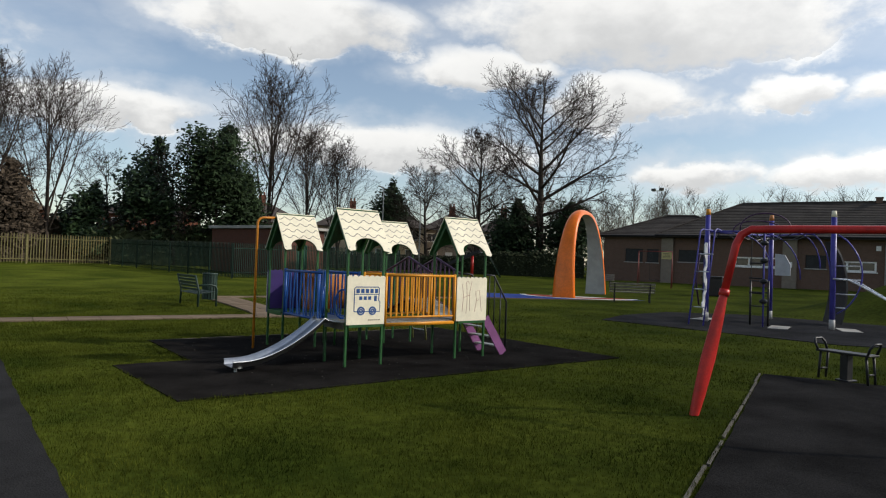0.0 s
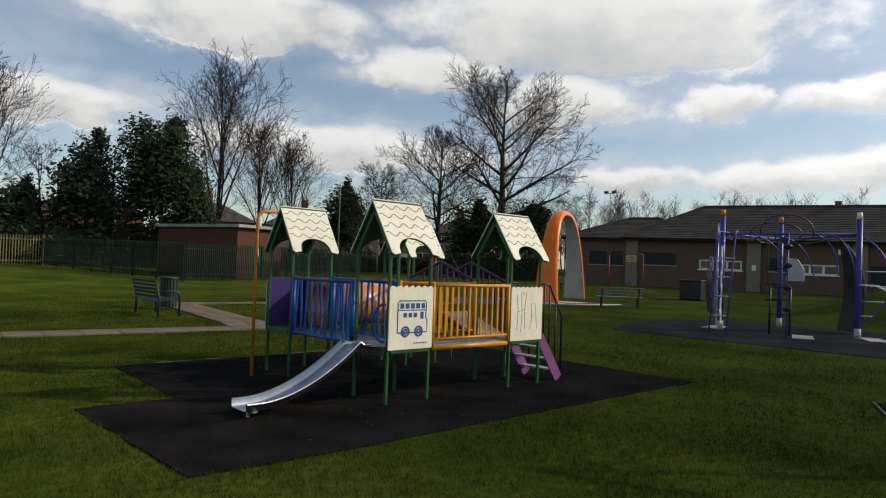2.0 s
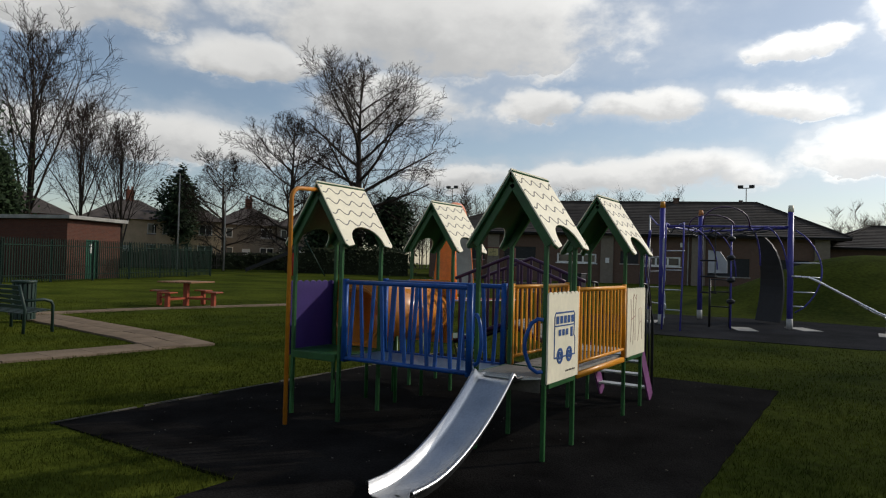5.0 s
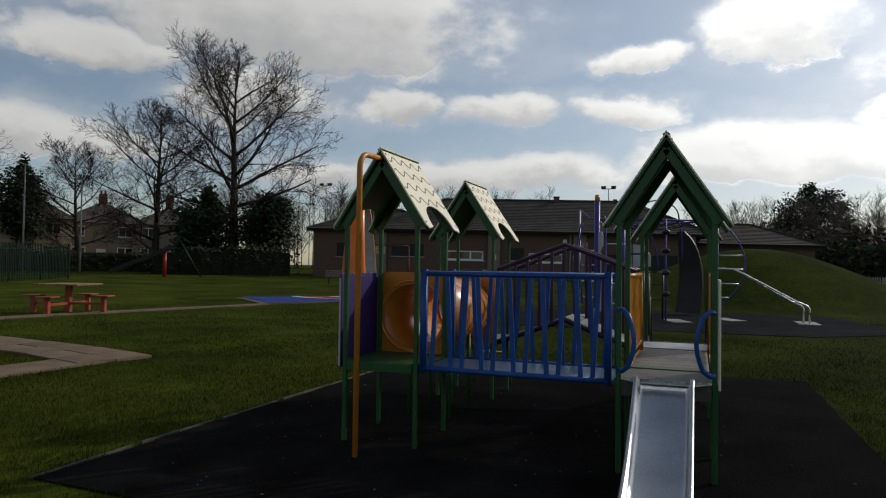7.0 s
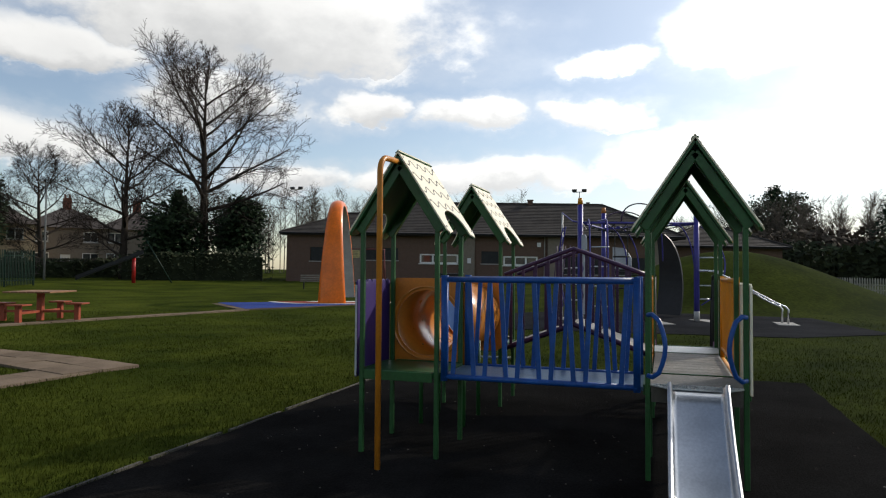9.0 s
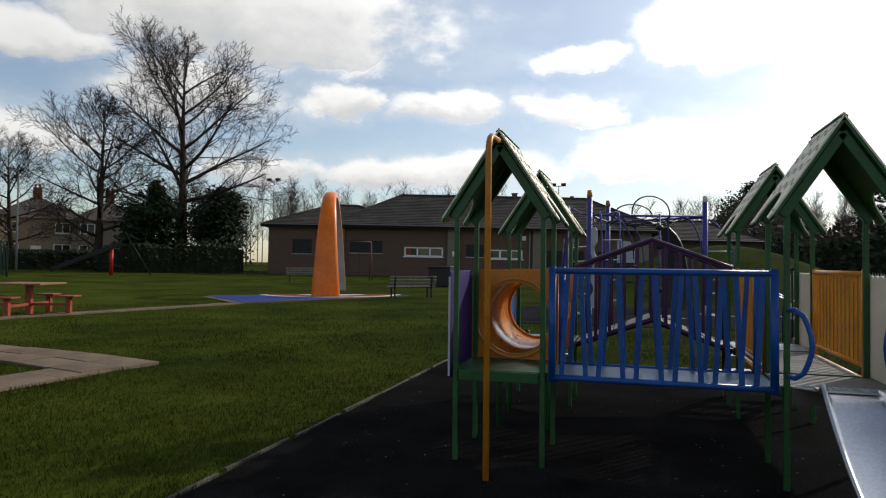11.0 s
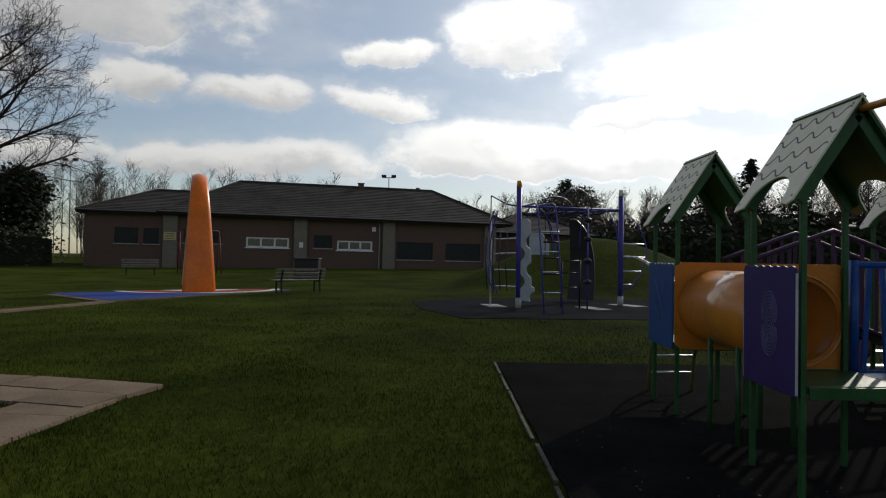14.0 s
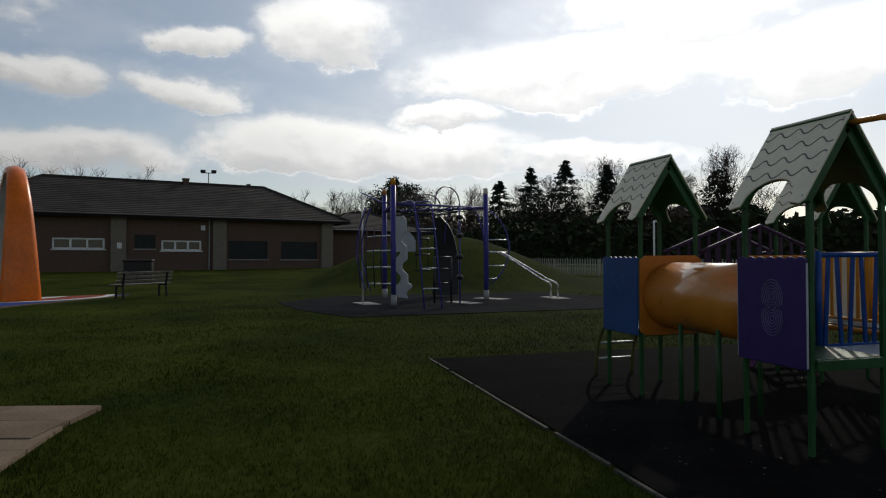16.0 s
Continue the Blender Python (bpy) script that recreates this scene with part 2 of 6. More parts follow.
ARCHGREY = surface("grey_fibreglass", (0.36, 0.35, 0.34), 0.6, var=0.15, scale=1.5)
VIOLET = surface("violet_paint", (0.05, 0.045, 0.24), 0.38, var=0.2, scale=3, bump=0.04)
POSTCAP = surface("orange_cap", (0.45, 0.17, 0.05), 0.5, var=0.15)
CLIMBGREY = surface("pale_grey_climbing_panel", (0.42, 0.43, 0.46), 0.5, var=0.1, scale=3)
FENCEGREEN = surface("dark_green_steel", (0.007, 0.019, 0.013), 0.5, var=0.3, scale=0.6, fine=8, bump=0, per_object=0.25, spec=0.1)
# olive pales, lightened in colour for the sunlight that falls on them
FENCEOLIVELIT = surface("sunlit_olive_steel", (0.17, 0.15, 0.065), 0.55, var=0.3, scale=0.6, fine=8, bump=0, per_object=0.25, spec=0.1)
FENCEGREY = surface("weathered_grey_timber", (0.085, 0.075, 0.062), 0.85, var=0.3, scale=0.5, fine=6, bump=0, per_object=0.25, spec=0.1)
PICKET = surface("pale_picket_timber", (0.36, 0.34, 0.29), 0.8, var=0.25, scale=2, bump=0, per_object=0.15)
DARKBRICK = brickwork("brown_brick", (0.115, 0.072, 0.055), (0.14, 0.085, 0.062), (0.15, 0.13, 0.11))
PIERBRICK = brickwork("buff_grey_brick", (0.21, 0.175, 0.14), (0.18, 0.155, 0.125), (0.20, 0.18, 0.15))
# substation brick: darker for grime, with the shade on its walls also in the colour
OLDSHADEBRICK = brickwork("weathered_shaded_red_brick", (0.082, 0.036, 0.027), (0.115, 0.046, 0.030), (0.10, 0.085, 0.07))
REDBRICK = brickwork("red_brick", (0.17, 0.060, 0.038), (0.20, 0.078, 0.045), (0.19, 0.16, 0.13))
RENDER = surface("cream_render", (0.52, 0.40, 0.27), 0.9, var=0.12, scale=1, spec=0.1)
ROOFTILE = surface("brown_concrete_tile", (0.060, 0.052, 0.046), 0.8, var=0.25, scale=0.8, fine=9, bump=0.1, per_object=0.12, spec=0.1)
SLATE = surface("grey_roof_tile", (0.085, 0.072, 0.065), 0.8, var=0.25, scale=0.8, fine=6, bump=0.1, spec=0.1)
WHITEFRAME = surface("white_window_frame", (0.72, 0.72, 0.70), 0.5, var=0.06)
SHUTTER = surface("dark_shutter", (0.020, 0.022, 0.024), 0.55, var=0.25, scale=3)
FASCIA = surface("dark_fascia", (0.030, 0.026, 0.024), 0.6, var=0.2, spec=0.1)
CONCRETE = surface("concrete", (0.30, 0.29, 0.27), 0.85, var=0.2, scale=1.5, spec=0.1)
SIGNYELLOW = surface("yellow_sign", (0.50, 0.42, 0.18), 0.5, var=0.1)
SIGNWHITE = surface("white_sign", (0.70, 0.70, 0.68), 0.5, var=0.05)
SIGNINK = surface("sign_ink", (0.06, 0.06, 0.06), 0.6, var=0.05)
DOORGREEN = surface("green_door_paint", (0.01, 0.075, 0.045), 0.45, var=0.15, scale=2)
BARKTREE = surface("tree_bark", (0.050, 0.040, 0.032), 0.95, var=0.35, scale=2, fine=12, bump=0.4, spec=0.1)
TWIG = surface("bare_twigs", (0.036, 0.027, 0.022), 0.95, var=0.3, scale=1, fine=5, bump=0, spec=0.1)
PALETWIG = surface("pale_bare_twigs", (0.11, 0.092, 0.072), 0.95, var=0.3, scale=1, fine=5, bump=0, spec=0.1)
LEAFDARK = surface("dark_evergreen_leaf", (0.021, 0.036, 0.015), 0.6, var=0.35, scale=1.2, fine=5, bump=0, per_island=0.5, spec=0.1)
LEAFHOLLY = surface("glossy_evergreen_leaf", (0.026, 0.046, 0.018), 0.45, var=0.35, scale=1.2, fine=5, bump=0, per_island=0.5)
NEEDLE = surface("conifer_needles", (0.018, 0.030, 0.017), 0.75, var=0.3, scale=1.2, fine=5, bump=0, per_island=0.5, spec=0.1)
HEDGE = surface("hedge_leaf", (0.034, 0.042, 0.020), 0.8, var=0.35, scale=0.8, fine=5, bump=0, per_island=0.45, spec=0.1)
SCRUB = surface("winter_scrub", (0.075, 0.058, 0.042), 0.9, var=0.35, scale=0.5, fine=4, bump=0, per_island=0.4, spec=0.1)
BENCHGREEN = surface("dark_green_slats", (0.016, 0.034, 0.026), 0.5, var=0.25, scale=5, bump=0.05)
BENCHWOOD = surface("grey_brown_slats", (0.16, 0.14, 0.115), 0.6, var=0.25, scale=5, bump=0.1)
TABLERED = surface("red_brown_table_paint", (0.28, 0.055, 0.025), 0.5, var=0.2, scale=5, bump=0.05)
TABLEWOOD = surface("brown_table_slats", (0.22, 0.11, 0.055), 0.6, var=0.2, scale=5, bump=0.1)
PANE = glass("window_glass")


# ---- mesh helpers ----
class M:
    """Vertices and faces of one mesh, gathered piece by piece."""

    def __init__(self):
        self.v, self.f = [], []

    def add(self, verts, faces):
        o = len(self.v)
        self.v.extend([tuple(p) for p in verts])
        self.f.extend([tuple(o + i for i in f) for f in faces])
        return self

    def box(self, c, s, rz=0.0):
        x, y, z = (a / 2 for a in s)
        co, si = math.cos(radians(rz)), math.sin(radians(rz))
        vs = []
        for dz in (-z, z):
            for dx, dy in ((-x, -y), (x, -y), (x, y), (-x, y)):
                vs.append((c[0] + dx * co - dy * si, c[1] + dx * si + dy * co, c[2] + dz))
        return self.add(vs, [(3, 2, 1, 0), (4, 5, 6, 7), (0, 1, 5, 4), (1, 2, 6, 5), (2, 3, 7, 6), (3, 0, 4, 7)])

    def beam(self, p0, p1, w, h, up=(0, 0, 1)):
        p0, p1 = Vector(p0), Vector(p1)
        d = (p1 - p0).normalized()
        a = d.cross(Vector(up))
        a = a.normalized() if a.length > 1e-4 else Vector((1, 0, 0))
        b = a.cross(d)
        vs = [p + a * i * w / 2 + b * j * h / 2 for p in (p0, p1) for i, j in ((-1, -1), (1, -1), (1, 1), (-1, 1))]
        return self.add(vs, [(0, 1, 2, 3), (7, 6, 5, 4), (0, 4, 5, 1), (1, 5, 6, 2), (2, 6, 7, 3), (3, 7, 4, 0)])

    def tube(self, pts, r, n=8, r1=None):
        pts = [Vector(p) for p in pts]
        rings, m = [], len(pts)
        ref = None
        for i, p in enumerate(pts):
            d = (pts[min(i + 1, m - 1)] - pts[max(i - 1, 0)]).normalized()
            if ref is None:
                ref = d.orthogonal().normalized()
            a = (ref - d * ref.dot(d)).normalized()
            ref = a
            b = d.cross(a)
            k = r if r1 is None else r + (r1 - r) * i / max(1, m - 1)
            rings.append([p + (a * math.cos(2 * math.pi * q / n) + b * math.sin(2 * math.pi * q / n)) * k for q in range(n)])
        vs = [v for ring in rings for v in ring]
        fs = [tuple(reversed(range(n))), tuple(range((m - 1) * n, m * n))]
        for i in range(m - 1):
            for q in range(n):
                fs.append((i * n + q, i * n + (q + 1) % n, (i + 1) * n + (q + 1) % n, (i + 1) * n + q))
        return self.add(vs, fs)

    def plate(self, outline, origin, u, v, thick):
        o, u, v = Vector(origin), Vector(u), Vector(v)
        n = u.cross(v).normalized() * thick
        k = len(outline)
        vs = [o + u * a + v * b for a, b in outline] + [o + u * a + v * b - n for a, b in outline]
        fs = [tuple(range(k)), tuple(reversed(range(k, 2 * k)))]
        fs += [(i, i + k, (i + 1) % k + k, (i + 1) % k) for i in range(k)]
        return self.add(vs, fs)

    def strip(self, line, width, origin, u, v, lift):
        """A thin raised line that follows points in the plane (u, v)."""
        o, u, v = Vector(origin), Vector(u), Vector(v)
        n = u.cross(v).normalized()
        pts = [Vector(p) for p in line]
        top = []
        for i, p in enumerate(pts):
            d = (pts[min(i + 1, len(pts) - 1)] - pts[max(i - 1, 0)]).normalized()
            q = Vector((-d.y, d.x)) * width / 2
            top.append((p + q, p - q))
        vs = []
        for a, b in top:
            vs += [o + u * a.x + v * a.y + n * lift, o + u * b.x + v * b.y + n * lift, o + u * a.x + v * a.y - n * 0.002, o + u * b.x + v * b.y - n * 0.002]
        fs = []
        for i in range(len(pts) - 1):
            j, k = 4 * i, 4 * i + 4
            fs += [(j, j + 1, k + 1, k), (j, k, k + 2, j + 2), (j + 1, j + 3, k + 3, k + 1)]
        return self.add(vs, fs)

    def mesh(self, name, material, smooth=False):
        me = bpy.data.meshes.new(name)
        me.from_pydata(self.v, [], self.f)
        if material:
            me.materials.append(material)
        if smooth:
            me.polygons.foreach_set("use_smooth", [len(f) == 4 for f in self.f])
        me.update()
        return me


def part(name, m, material, parent, label="", smooth=False, bevel=0.0):
    me = m if isinstance(m, bpy.types.Mesh) else m.mesh(name, material, smooth)
    ob = new(name, me)
    ob.parent = parent
    if label:
        ob["label"] = label
    if bevel:
        b = ob.modifiers.new("bevel", "BEVEL")
        b.width, b.segments, b.limit_method = bevel, 2, "ANGLE"
    return ob


def thing(name, at, label, category, group="", kind=""):
    ob = new(name)
    ob.empty_display_size = 0.2
    ob.matrix_basis = at
    return tagged(ob, label, category, group, kind)


def solid(name, m, material, label, category, kind="", at=None, smooth=False):
    ob = new(name, m.mesh(name, material, smooth))
    if at is not None:
        ob.matrix_basis = at
    return tagged(ob, label, category, "", kind)


# ---- ground ----
def rise(x, y):
    return max(0.0, min(0.0125 * (math.hypot(x - 6, y - 10) - 20), 0.9))


def mound(x, y):
    a, b = (x - 33.0) / 8.5, (y - 6.2) / (8.0 if y > 6.2 else 7.8)
    r = math.hypot(a, b)
    return 2.25 * (0.5 + 0.5 * math.cos(math.pi * r)) ** 0.9 if r < 1 else 0.0


def height(x, y):
    return rise(x, y) + mound(x, y)


def build_ground():
    def axis(lo, hi, centre):
        out, x, step = [centre], centre, 0.8
        while x < hi:
            step = 0.8 if abs(x - centre) < 34 else step * 1.18
            x += step
            out.append(x)
        x, step = centre, 0.8
        while x > lo:
            step = 0.8 if abs(x - centre) < 26 else step * 1.18
            x -= step
            out.insert(0, x)
        return out

    xs, ys = axis(-900, 1200, 16.0), axis(-1000, 1200, 12.0)
    m = M()
    vs = []
    for y in ys:
        for x in xs:
            near = 1.0 if -6 < x < 24 and -6 < y < 30 else 0.0
            vs.append((x, y, height(x, y) - 0.012 + 0.012 * near * noise.noise((x * 0.9, y * 0.9, 0))))
    k = len(xs)
    m.add(vs, [(j * k + i, j * k + i + 1, (j + 1) * k + i + 1, (j + 1) * k + i) for j in range(len(ys) - 1) for i in range(k - 1)])
    solid("ground", m, GRASS, "mown green park grass, clumps and sunlit and shaded zones in its colour", "grass", "structure", smooth=True)


def sheet(name, outline, material, label, category, z=0.004, thick=0.05):
    """A surfaced area that lies a little proud of the grass, its outline slightly uneven."""
    pts = []
    for i, (x, y) in enumerate(outline):
        x2, y2 = outline[(i + 1) % len(outline)]
        n = max(1, int(math.hypot(x2 - x, y2 - y) / 0.35))
        for q in range(n):
            px, py = x + (x2 - x) * q / n, y + (y2 - y) * q / n
            w = 0.03 if q else 0.0
            pts.append((px + w * noise.noise((px * 3, py * 3, 5)), py + w * noise.noise((px * 3, py * 3, 9))))
    return solid(name, M().plate(pts, (0, 0, z), (1, 0, 0), (0, 1, 0), thick), material, label, category, "structure")


PLAYMAT = [(4.38, 7.2), (10.7, 7.2), (10.78, 12.38), (4.38, 12.38), (4.3, 9.9), (3.28, 9.9), (3.35, 7.25)]
SWINGMAT = [(4.4, 2.15), (11.36, 5.04), (13.2, 0.6), (6.3, -2.4)]
CLIMBMAT = [(17.2, 6.2), (17.0, 12.6), (19.4, 13.6), (22.4, 14.0), (24.6, 12.2), (25.0, 8.0), (24.2, 4.6), (19.0, 3.9)]
WALKWAY = [(-1.2, -8.0), (1.85, -8.0), (1.95, 4.0), (2.1, 11.0), (2.2, 15.9), (-1.2, 15.9)]
build_ground()
sheet("pavement_play", PLAYMAT, RUBBER, "black rubber safety surface under the play unit", "safety surface")
sheet("pavement_swing", SWINGMAT, SWINGRUBBER, "dark rubber safety surface under the swing", "safety surface")
sheet("pavement_climber", CLIMBMAT, BARK, "worn dark safety surface round the climbing frame", "safety surface")
sheet("path_walk", WALKWAY, TARMAC, "narrow dark tarmac path through the grass", "path")


# pale scuffs and grit on the rubber round the posts
rng_scuff = random.Random(12)
scuff = M()
for _ in range(150):
    x, y = rng_scuff.uniform(4.5, 10.5), rng_scuff.uniform(7.4, 12.2)
    w, h = rng_scuff.uniform(0.005, 0.016), rng_scuff.uniform(0.004, 0.010)
    scuff.box((x, y, 0.006), (w, h, 0.006), rng_scuff.uniform(0, 180))
solid("grit", scuff, GROOVE, "pale grit and leaf crumbs scattered on the rubber", "grit", "stuff")


# ---- the play unit ----
UX, UY = 5.96, 8.67      # post line and middle of the slide tower
HALF, DECK, RAIL = 0.32, 0.63, 1.32
unit = thing("play_unit", pose(UX + HALF, UY, 0), "multicoloured toddler play unit with four roofed towers and a steel slide", "play unit")
GX, GY = 2.01, 2.09     # spacing of the towers


def wavy_panel(m, origin, u, width, z0, z1, thick, waves=7):
    pts = [(0, z0), (width, z0)]
    n = waves * 6
    for i in range(n + 1):
        a = i / n
        pts.append((width * (1 - a), z1 - 0.03 + 0.022 * abs(math.sin(math.pi * waves * a)) ** 0.7))
    return m.plate(pts, origin, u, (0, 0, 1), thick)


def roof_outline():
    # slope coordinates: along the ridge, down the slope from the eave up
    w, ln = 0.72, 0.75
    pts = [(-w / 2, ln), (-w / 2, 0.03), (-w / 2 + 0.03, 0.0)]
    for i in range(13):
        a = math.pi * i / 12
        pts.append((-0.235 * math.cos(a), 0.02 + 0.215 * math.sin(a) ** 0.8))
    pts += [(w / 2 - 0.03, 0.0), (w / 2, 0.03), (w / 2, ln)]
    return pts


def tower(tx, ty, deck_material, name="tower"):
    for sx in (-1, 1):
        for sy in (-1, 1):
            p = M().box((tx + sx * (HALF - 0.019), ty + sy * (HALF - 0.019), 0.885), (0.034, 0.034, 1.77))
            part("post", p, GREEN, unit, bevel=0.005)
    d = M().box((tx, ty, DECK - 0.025), (2 * HALF - 0.10, 2 * HALF - 0.005, 0.045))
    part("deck", d, deck_material, unit, bevel=0.004)
    e = M()
    for sy in (-1, 1):
        e.box((tx, ty + sy * (HALF + 0.004), DECK - 0.035), (2 * HALF - 0.09, 0.02, 0.07))
    for sx in (-1, 1):
        e.box((tx + sx * (HALF + 0.004), ty, DECK - 0.035), (0.02, 2 * HALF - 0.09, 0.07))
    part("deck_edge", e, GREEN, unit, bevel=0.004)
    out = roof_outline()
    slope = Vector((0, 0.378, -0.57)).normalized()
    for side in (-1, 1):
        s = Vector((0, side * slope.y, slope.z))
        top = Vector((tx, ty, 2.285))
        eave = top + s * 0.75
        u = Vector((side * -1.0, 0, 0)) * -1
        up = -s
        n = u.cross(up)
        if n.z < 0:
            u, n = -u, -n
        roof = part("roof_panel", M().plate(out, eave, u, up, 0.012), CREAM, unit, "cream roof panel with engraved wavy tile lines", bevel=0.003)
        part("roof_lining", M().plate([(a * 0.985, b) for a, b in out], eave - n.normalized() * 0.0125, u, up, 0.016), GREEN, roof)
        lines = M()
        for row in range(4):
            base = 0.27 + 0.125 * row
            pts = []
            for i in range(61):
                a = -0.34 + 0.68 * i / 60
                ph = (a * 5.6 + 0.5 * (row % 2)) % 1.0
                pts.append((a, base + 0.032 * math.sin(2 * math.pi * ph) * (1.0 if ph < 0.5 else 0.75)))
            lines.strip(pts, 0.011, eave, u, up, 0.0015)
        part("tile_line", lines, ROOFINK, roof)
        for k in (-0.33, 0.33):
            for b in (0.06, 0.69):
                c = eave + u * k + up * b
                part("roof_bolt", M().tube([c - n * 0.001, c + n * 0.006], 0.008, 6), GALV, roof)
        for k in (-(HALF - 0.02), HALF - 0.02):
            hub = top - n.normalized() * 0.064 + Vector((k, 0, 0))
            part("rafter", M().beam(hub + s * 0.69, hub + s * 0.088, 0.045, 0.06, n), GREEN, unit, bevel=0.005)
    part("ridge_cap", M().beam((tx - 0.355, ty, 2.283), (tx + 0.355, ty, 2.283), 0.014, 0.012), CREAM, unit)


T1, T2, T3, T4 = (0, 0), (0, GY), (GX, 0), (GX, GY)
tower(*T1, PLANK)
tower(*T2, GREEN)
tower(*T3, GALV)
tower(*T4, GREEN)


def bus_drawing(parent, x0, y):
    """A child's drawing of a double-decker bus, engraved in blue, on the plane y = const."""
    o, u, v = (x0, y, 0), (1, 0, 0), (0, 0, 1)
    m = M()
    m.strip([(0.12, 0.79), (0.12, 1.12), (0.14, 1.145), (0.52, 1.145), (0.54, 1.12), (0.53, 0.95), (0.555, 0.93), (0.555, 0.79), (0.12, 0.79)], 0.012, o, u, v, 0.003)
    m.strip([(0.12, 1.04), (0.54, 1.04)], 0.01, o, u, v, 0.003)
    for i in range(5):
        m.strip([(0.15 + i * 0.078, 1.088), (0.205 + i * 0.078, 1.088)], 0.06, o, u, v, 0.003)
    for i in range(3):
        m.strip([(0.20 + i * 0.075, 0.985), (0.25 + i * 0.075, 0.985)], 0.05, o, u, v, 0.003)
    m.strip([(0.475, 0.94), (0.475, 1.02)], 0.045, o, u, v, 0.003)
    for cx in (0.235, 0.43):
        for r, w in ((0.052, 0.022), (0.022, 0.02)):
            m.strip([(cx + r * math.cos(a * math.pi / 10), 0.80 + r * math.sin(a * math.pi / 10)) for a in range(21)], w, o, u, v, 0.004)
    part("bus_drawing", m, BUSBLUE, parent, "blue engraved drawing of a bus")


# panels of the slide tower and the stair tower, on the side that faces the sun
p = part("picture_panel", wavy_panel(M(), (-HALF + 0.0, -HALF - 0.002, 0), (1, 0, 0), 2 * HALF, DECK - 0.03, RAIL, -0.016), CREAM, unit, "cream panel with a wavy top edge", bevel=0.003)
bus_drawing(p, -HALF, -HALF - 0.0185)
mk = M()
for i in range(6):
    mk.strip([(0.36 + i * 0.035, 0.665), (0.385 + i * 0.035, 0.668)], 0.012, (-HALF, -HALF - 0.0185, 0), (1, 0, 0), (0, 0, 1), 0.002)
part("maker_mark", mk, GROOVE, p)
p = part("picture_panel", wavy_panel(M(), (GX - HALF, -HALF - 0.002, 0), (1, 0, 0), 2 * HALF, DECK - 0.03, RAIL, -0.016), CREAM, unit, "cream panel with faded red line drawing", bevel=0.003)
dr = M()
o3 = (GX - HALF, -HALF - 0.0185, 0)
for pts in ([(0.12, 0.75), (0.14, 1.0), (0.11, 1.2)], [(0.2, 0.72), (0.22, 0.95), (0.2, 1.22)], [(0.28, 0.76), (0.27, 1.05), (0.31, 1.24)], [(0.14, 0.98), (0.28, 1.02)],
            [(0.38, 0.74), (0.42, 0.92), (0.5, 0.96), (0.53, 0.75)], [(0.42, 0.92), (0.40, 1.08), (0.48, 1.1), (0.5, 0.96)], [(0.18, 1.2), (0.22, 1.25), (0.27, 1.2)]):
    dr.strip(pts, 0.007, o3, (1, 0, 0), (0, 0, 1), 0.002)
part("line_drawing", dr, INKRED, p)


def rings(m, o, u, v, cx, cz, rmax, count):
    for k in range(count):
        r = rmax * (k + 1) / count
        for part_z, sgn in ((cz + rmax * 0.62, 1), (cz - rmax * 0.62, -1)):
            pts = []
            for i in range(25):
                a = math.pi * 2 * i / 24
                z = part_z + r * math.sin(a)
                if (z - cz) * sgn >= -0.004:
                    pts.append((cx + r * 0.8 * math.cos(a), z))
                elif len(pts) > 1:
                    m.strip(pts, 0.0045, o, u, v, 0.002)
                    pts = []
                else:
                    pts = []
            if len(pts) > 1:
                m.strip(pts, 0.0045, o, u, v, 0.002)


# panels on the shaded side
p = part("purple_panel", wavy_panel(M(), (HALF, GY + HALF + 0.018, 0), (-1, 0, 0), 2 * HALF, DECK - 0.06, RAIL, -0.016), PURPLE, unit, "purple panel with a wavy top edge", bevel=0.003)
for x in (HALF + 0.003, -HALF - 0.003):
    part("panel_edge", M().box((x, GY + HALF + 0.026, (DECK + RAIL) / 2 - 0.05), (0.005, 0.014, RAIL - DECK + 0.0)), CLIMBGREY, p)
r = M()
rings(r, (HALF, GY + HALF + 0.0345, 0), (-1, 0, 0), (0, 0, 1), 0.34, 0.96, 0.12, 6)
part("ring_engraving", r, surface("pale_engraving", (0.17, 0.15, 0.27), 0.6), p)
p = part("blue_panel", wavy_panel(M(), (GX + HALF, GY + HALF + 0.018, 0), (-1, 0, 0), 2 * HALF, DECK - 0.06, RAIL, -0.016), BLUEPANEL, unit, "blue panel with a wavy top edge", bevel=0.003)
r = M()
for k in range(7):
    r.strip([(0.20 + 0.03 * k + 0.03 * math.sin(i * 0.5 + k), 0.75 + i * 0.02) for i in range(21)], 0.006, (GX + HALF, GY + HALF + 0.0345, 0), (-1, 0, 0), (0, 0, 1), 0.002)
part("wave_engraving", r, surface("pale_blue_engraving", (0.06, 0.13, 0.30), 0.6), p)


